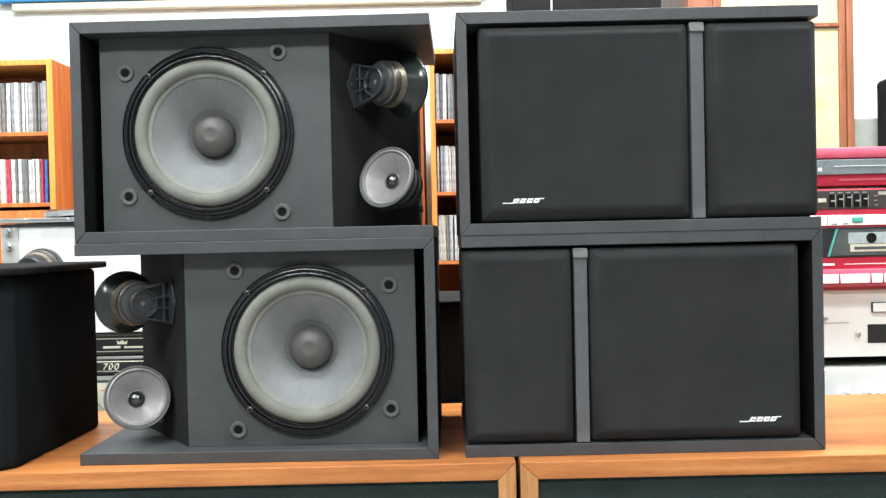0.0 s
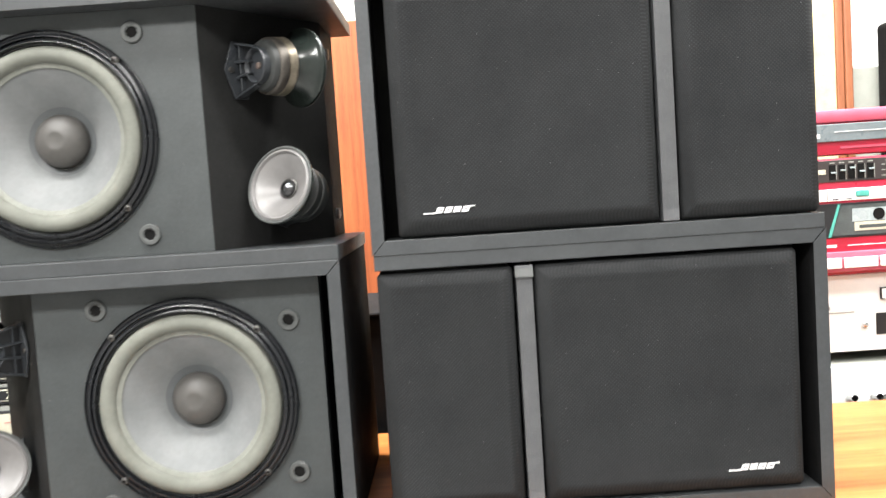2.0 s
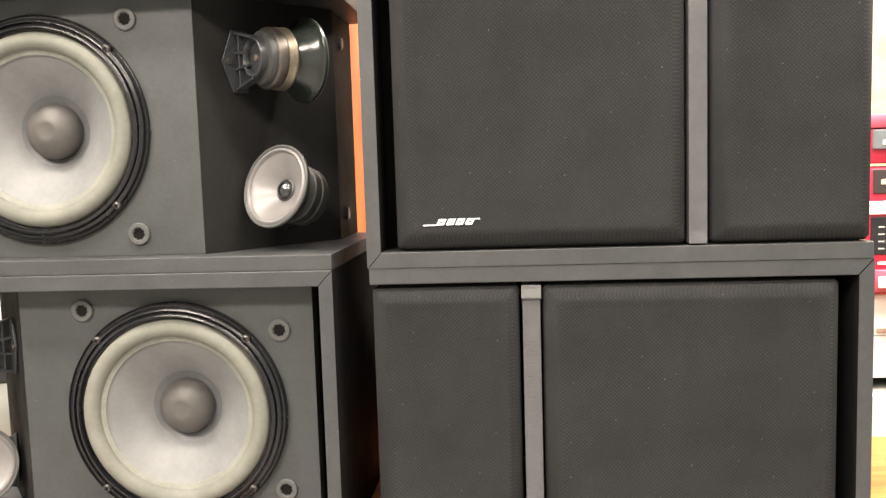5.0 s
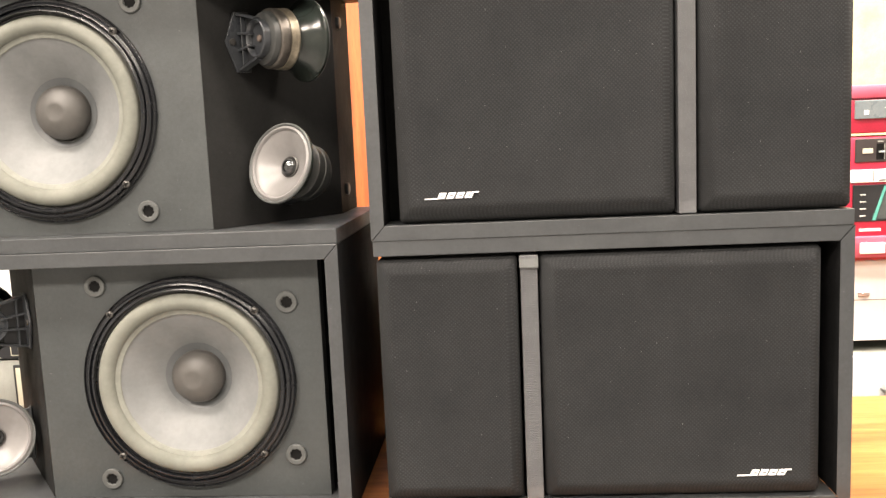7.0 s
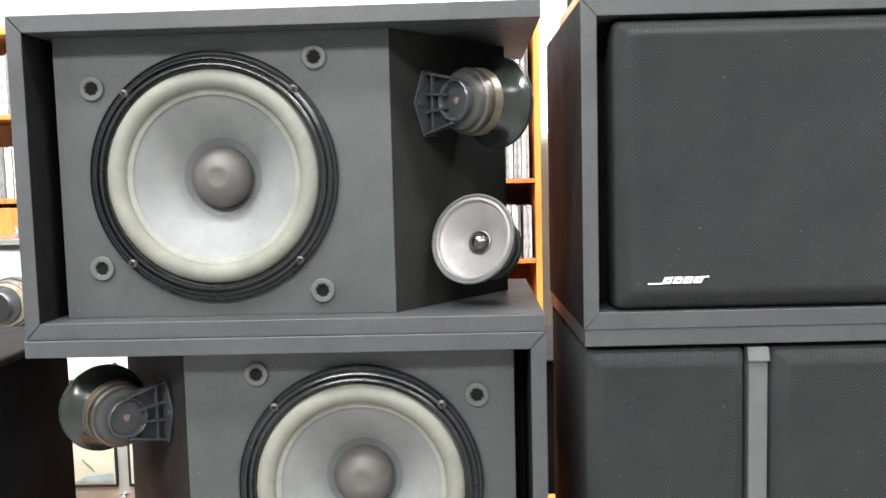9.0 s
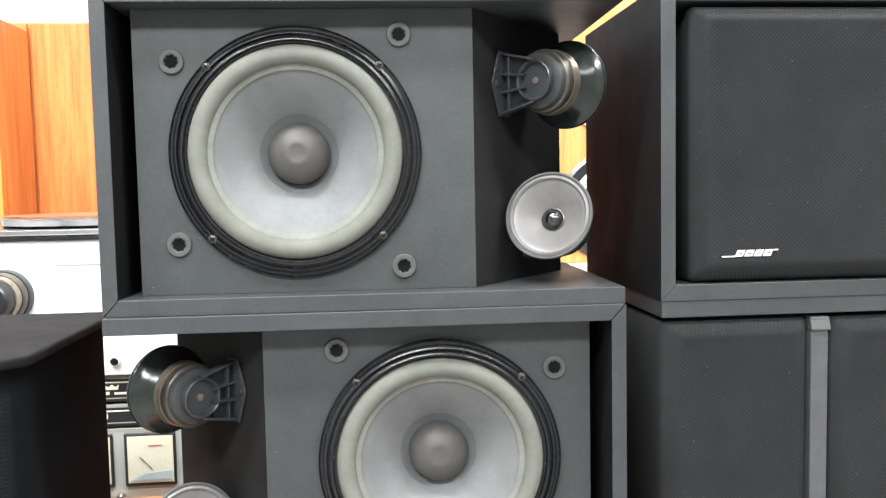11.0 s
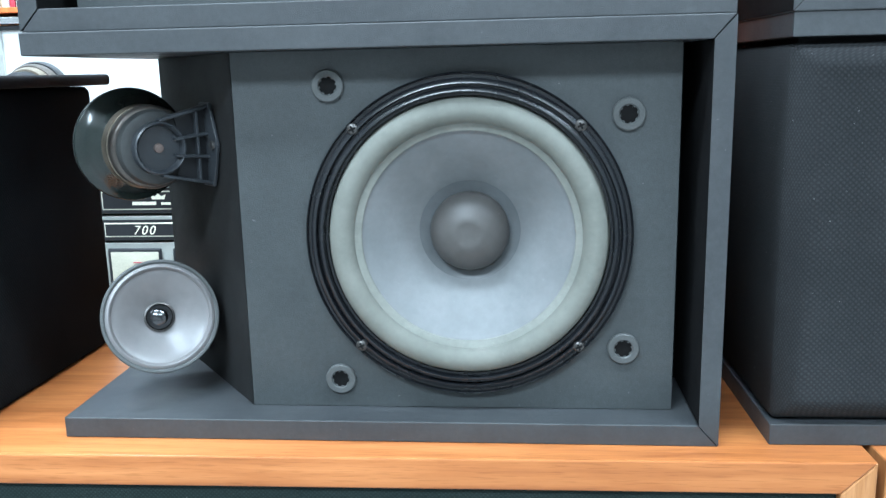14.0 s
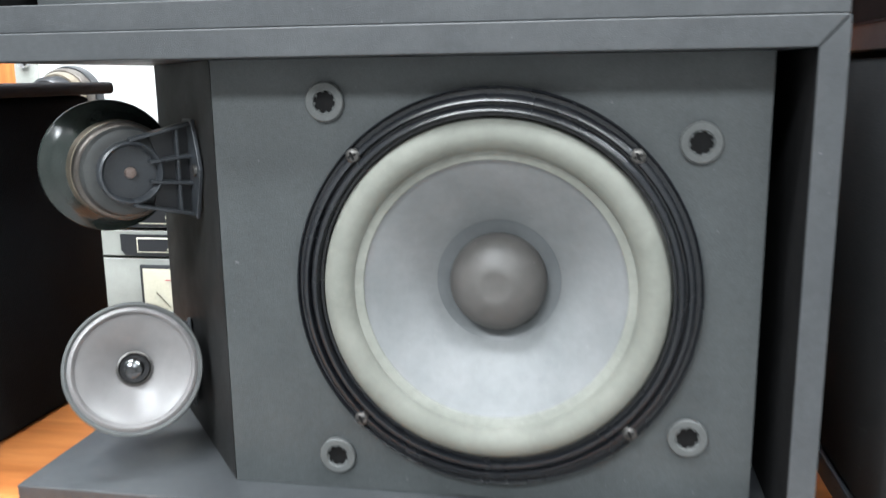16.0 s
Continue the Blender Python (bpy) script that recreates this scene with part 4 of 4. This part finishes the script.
part("teal_edge", prism(B(), [(0.035, 0.058), (0.0395, 0.058), (0.0545, 0.1065), (0.051, 0.1065)], -0.0026, -0.0018, "Y"), M_TEAL, td)
part("cassette_label", box(B(), 0.075, 0.205, -0.0027, -0.0023, 0.066, 0.079), M_METER, td)
part("lettering_bar", box(B(), 0.082, 0.170, -0.0030, -0.0028, 0.0695, 0.0745), M_SMOKE, td)
part("cassette", box(B(), 0.072, 0.208, -0.0026, -0.0023, 0.0800, 0.0995), M_GREY_DIAL, td, "grey cassette behind the window")
for u in (0.112, 0.168):
    part("reel", lathe(B(), [(0.009, 0), (0.009, 0.0004), (0, 0.0004)], 20), M_DARK, td, "", 0, pose(u, -0.0026, 0.0895) @ FRONT)
for i in range(4):
    part("scale_mark", box(B(), 0.018, 0.026, -0.0021, -0.0017, 0.064 + 0.010 * i, 0.0655 + 0.010 * i), M_SILVER, td)
part("lettering_bar", box(box(B(), 0.018, 0.048, -0.0008, -0.0002, 0.0425, 0.0465), 0.065, 0.160, -0.0008, -0.0002, 0.0440, 0.0452), M_SILVER_W, rb, "pale lettering bars")
kb = part("key_bank", box(B(), 0.0, 0.30, -0.012, -0.0003, 0.006, 0.0360, 0.002), M_PINK, rb, "faded red key bank", 40)
for u, w in ((0.014, 0.034), (0.052, 0.050), (0.106, 0.018), (0.128, 0.050), (0.182, 0.05)):
    part("key", box(B(), u, u + w, -0.0165, -0.0122, 0.0120, 0.0275, 0.0012), M_SILVER_W, kb)

# ---- speakers farther back ----
M_OAK = wooden("pale_oak_veneer", (0.34, 0.13, 0.035), (0.46, 0.22, 0.075), (0.54, 0.30, 0.13), "Z", 0.4)
ws = thing("wooden_speaker", 0.170, 2.05, 0, 0, "pale oak speaker with a black-rimmed white woofer", "speaker")
part("plinth", box(B(), 0, 0.42, -0.02, 0.30, 0, 0.905, 0.003), M_SILVER_W, ws, "white plinth")
part("body", box(B(), 0.0, 0.42, 0.0, 0.28, 0.9055, 1.448, 0.003), M_OAK, ws)
wf = part("woofer", lathe(B(), [(0.086, -0.001), (0.088, 0.006), (0.106, 0.009), (0.114, 0.003), (0.114, -0.001)], 64), M_GLOSS, ws, "black woofer rim", 40, pose(0.112, -0.0005, 1.022) @ FRONT)
part("cone", lathe(B(), [(0.087, 0.004), (0.080, 0.008), (0.072, 0.004), (0.02, -0.0), (0.0, 0.001)], 64), M_SILVER_W, wf, "white cone", 40)
tw2 = part("tweeter", lathe(B(), [(0.066, -0.001), (0.066, 0.003), (0.062, 0.005), (0.056, 0.004)], 48), M_METER, ws, "pale brass rim", 40, pose(0.090, -0.0005, 1.244) @ FRONT)
part("tweeter_face", lathe(B(), [(0.0565, 0.003), (0.012, 0.002), (0.0, 0.004)], 48), M_GLOSS, tw2, "", 40)
b4 = thing("black_speaker", 0.183, 2.10, 1.4484, 0, "black speaker with a white line standing on wooden speaker", "speaker")
part("body", box(B(), 0.0, 0.365, 0, 0.20, 0, 0.30, 0.004), M_SIDE, b4)
part("white_line", box(B(), 0.094, 0.097, -0.0012, -0.0003, 0.004, 0.296), M_WHITE_MARK, b4)
part("mark", box(B(), 0.300, 0.335, -0.0012, -0.0003, 0.040, 0.046), M_WHITE_MARK, b4)

fs = thing("framed_speaker", 0.612, 2.10, 0, 0, "tall walnut-framed speaker with a cream cloth front", "speaker")
part("left_stile", box(B(), 0, 0.062, 0, 0.30, 0, 1.80, 0.003), M_WALNUT, fs)
part("inner_stile", box(B(), 0.0625, 0.084, 0.004, 0.30, 0, 1.80, 0.002), M_WALNUT, fs)
part("right_stile", box(B(), 0.372, 0.388, 0.006, 0.30, 0, 1.80, 0.002), M_WALNUT, fs)
part("right_edge", box(B(), 0.3885, 0.405, 0, 0.30, 0, 1.80, 0.003), M_WALNUT, fs)
part("cross_rail", box(B(), 0.0845, 0.3715, 0.004, 0.30, 1.460, 1.470, 0.001), M_WALNUT, fs)
part("cloth_panel", box(B(), 0.0845, 0.3715, 0.012, 0.03, 0.1, 1.4595), M_CREAM, fs, "cream cloth panel")
part("cloth_panel", box(B(), 0.0845, 0.3715, 0.012, 0.03, 1.4705, 1.80), M_CREAM, fs, "cream cloth panel")
gb = thing("grey_box", 1.022, 2.12, 0, 0, "tall grey box standing beside the walnut-framed speaker", "box")
part("body", box(B(), 0, 0.30, 0, 0.30, 0, 1.236, 0.003), M_GREYBOX, gb)
bs = thing("black_speaker", 1.075, 2.06, 0, 0, "black speaker in front of a grey box", "speaker")
part("body", box(B(), 0, 0.25, 0.0, 0.055, 0, 1.325, 0.012, 3), M_SIDE, bs)
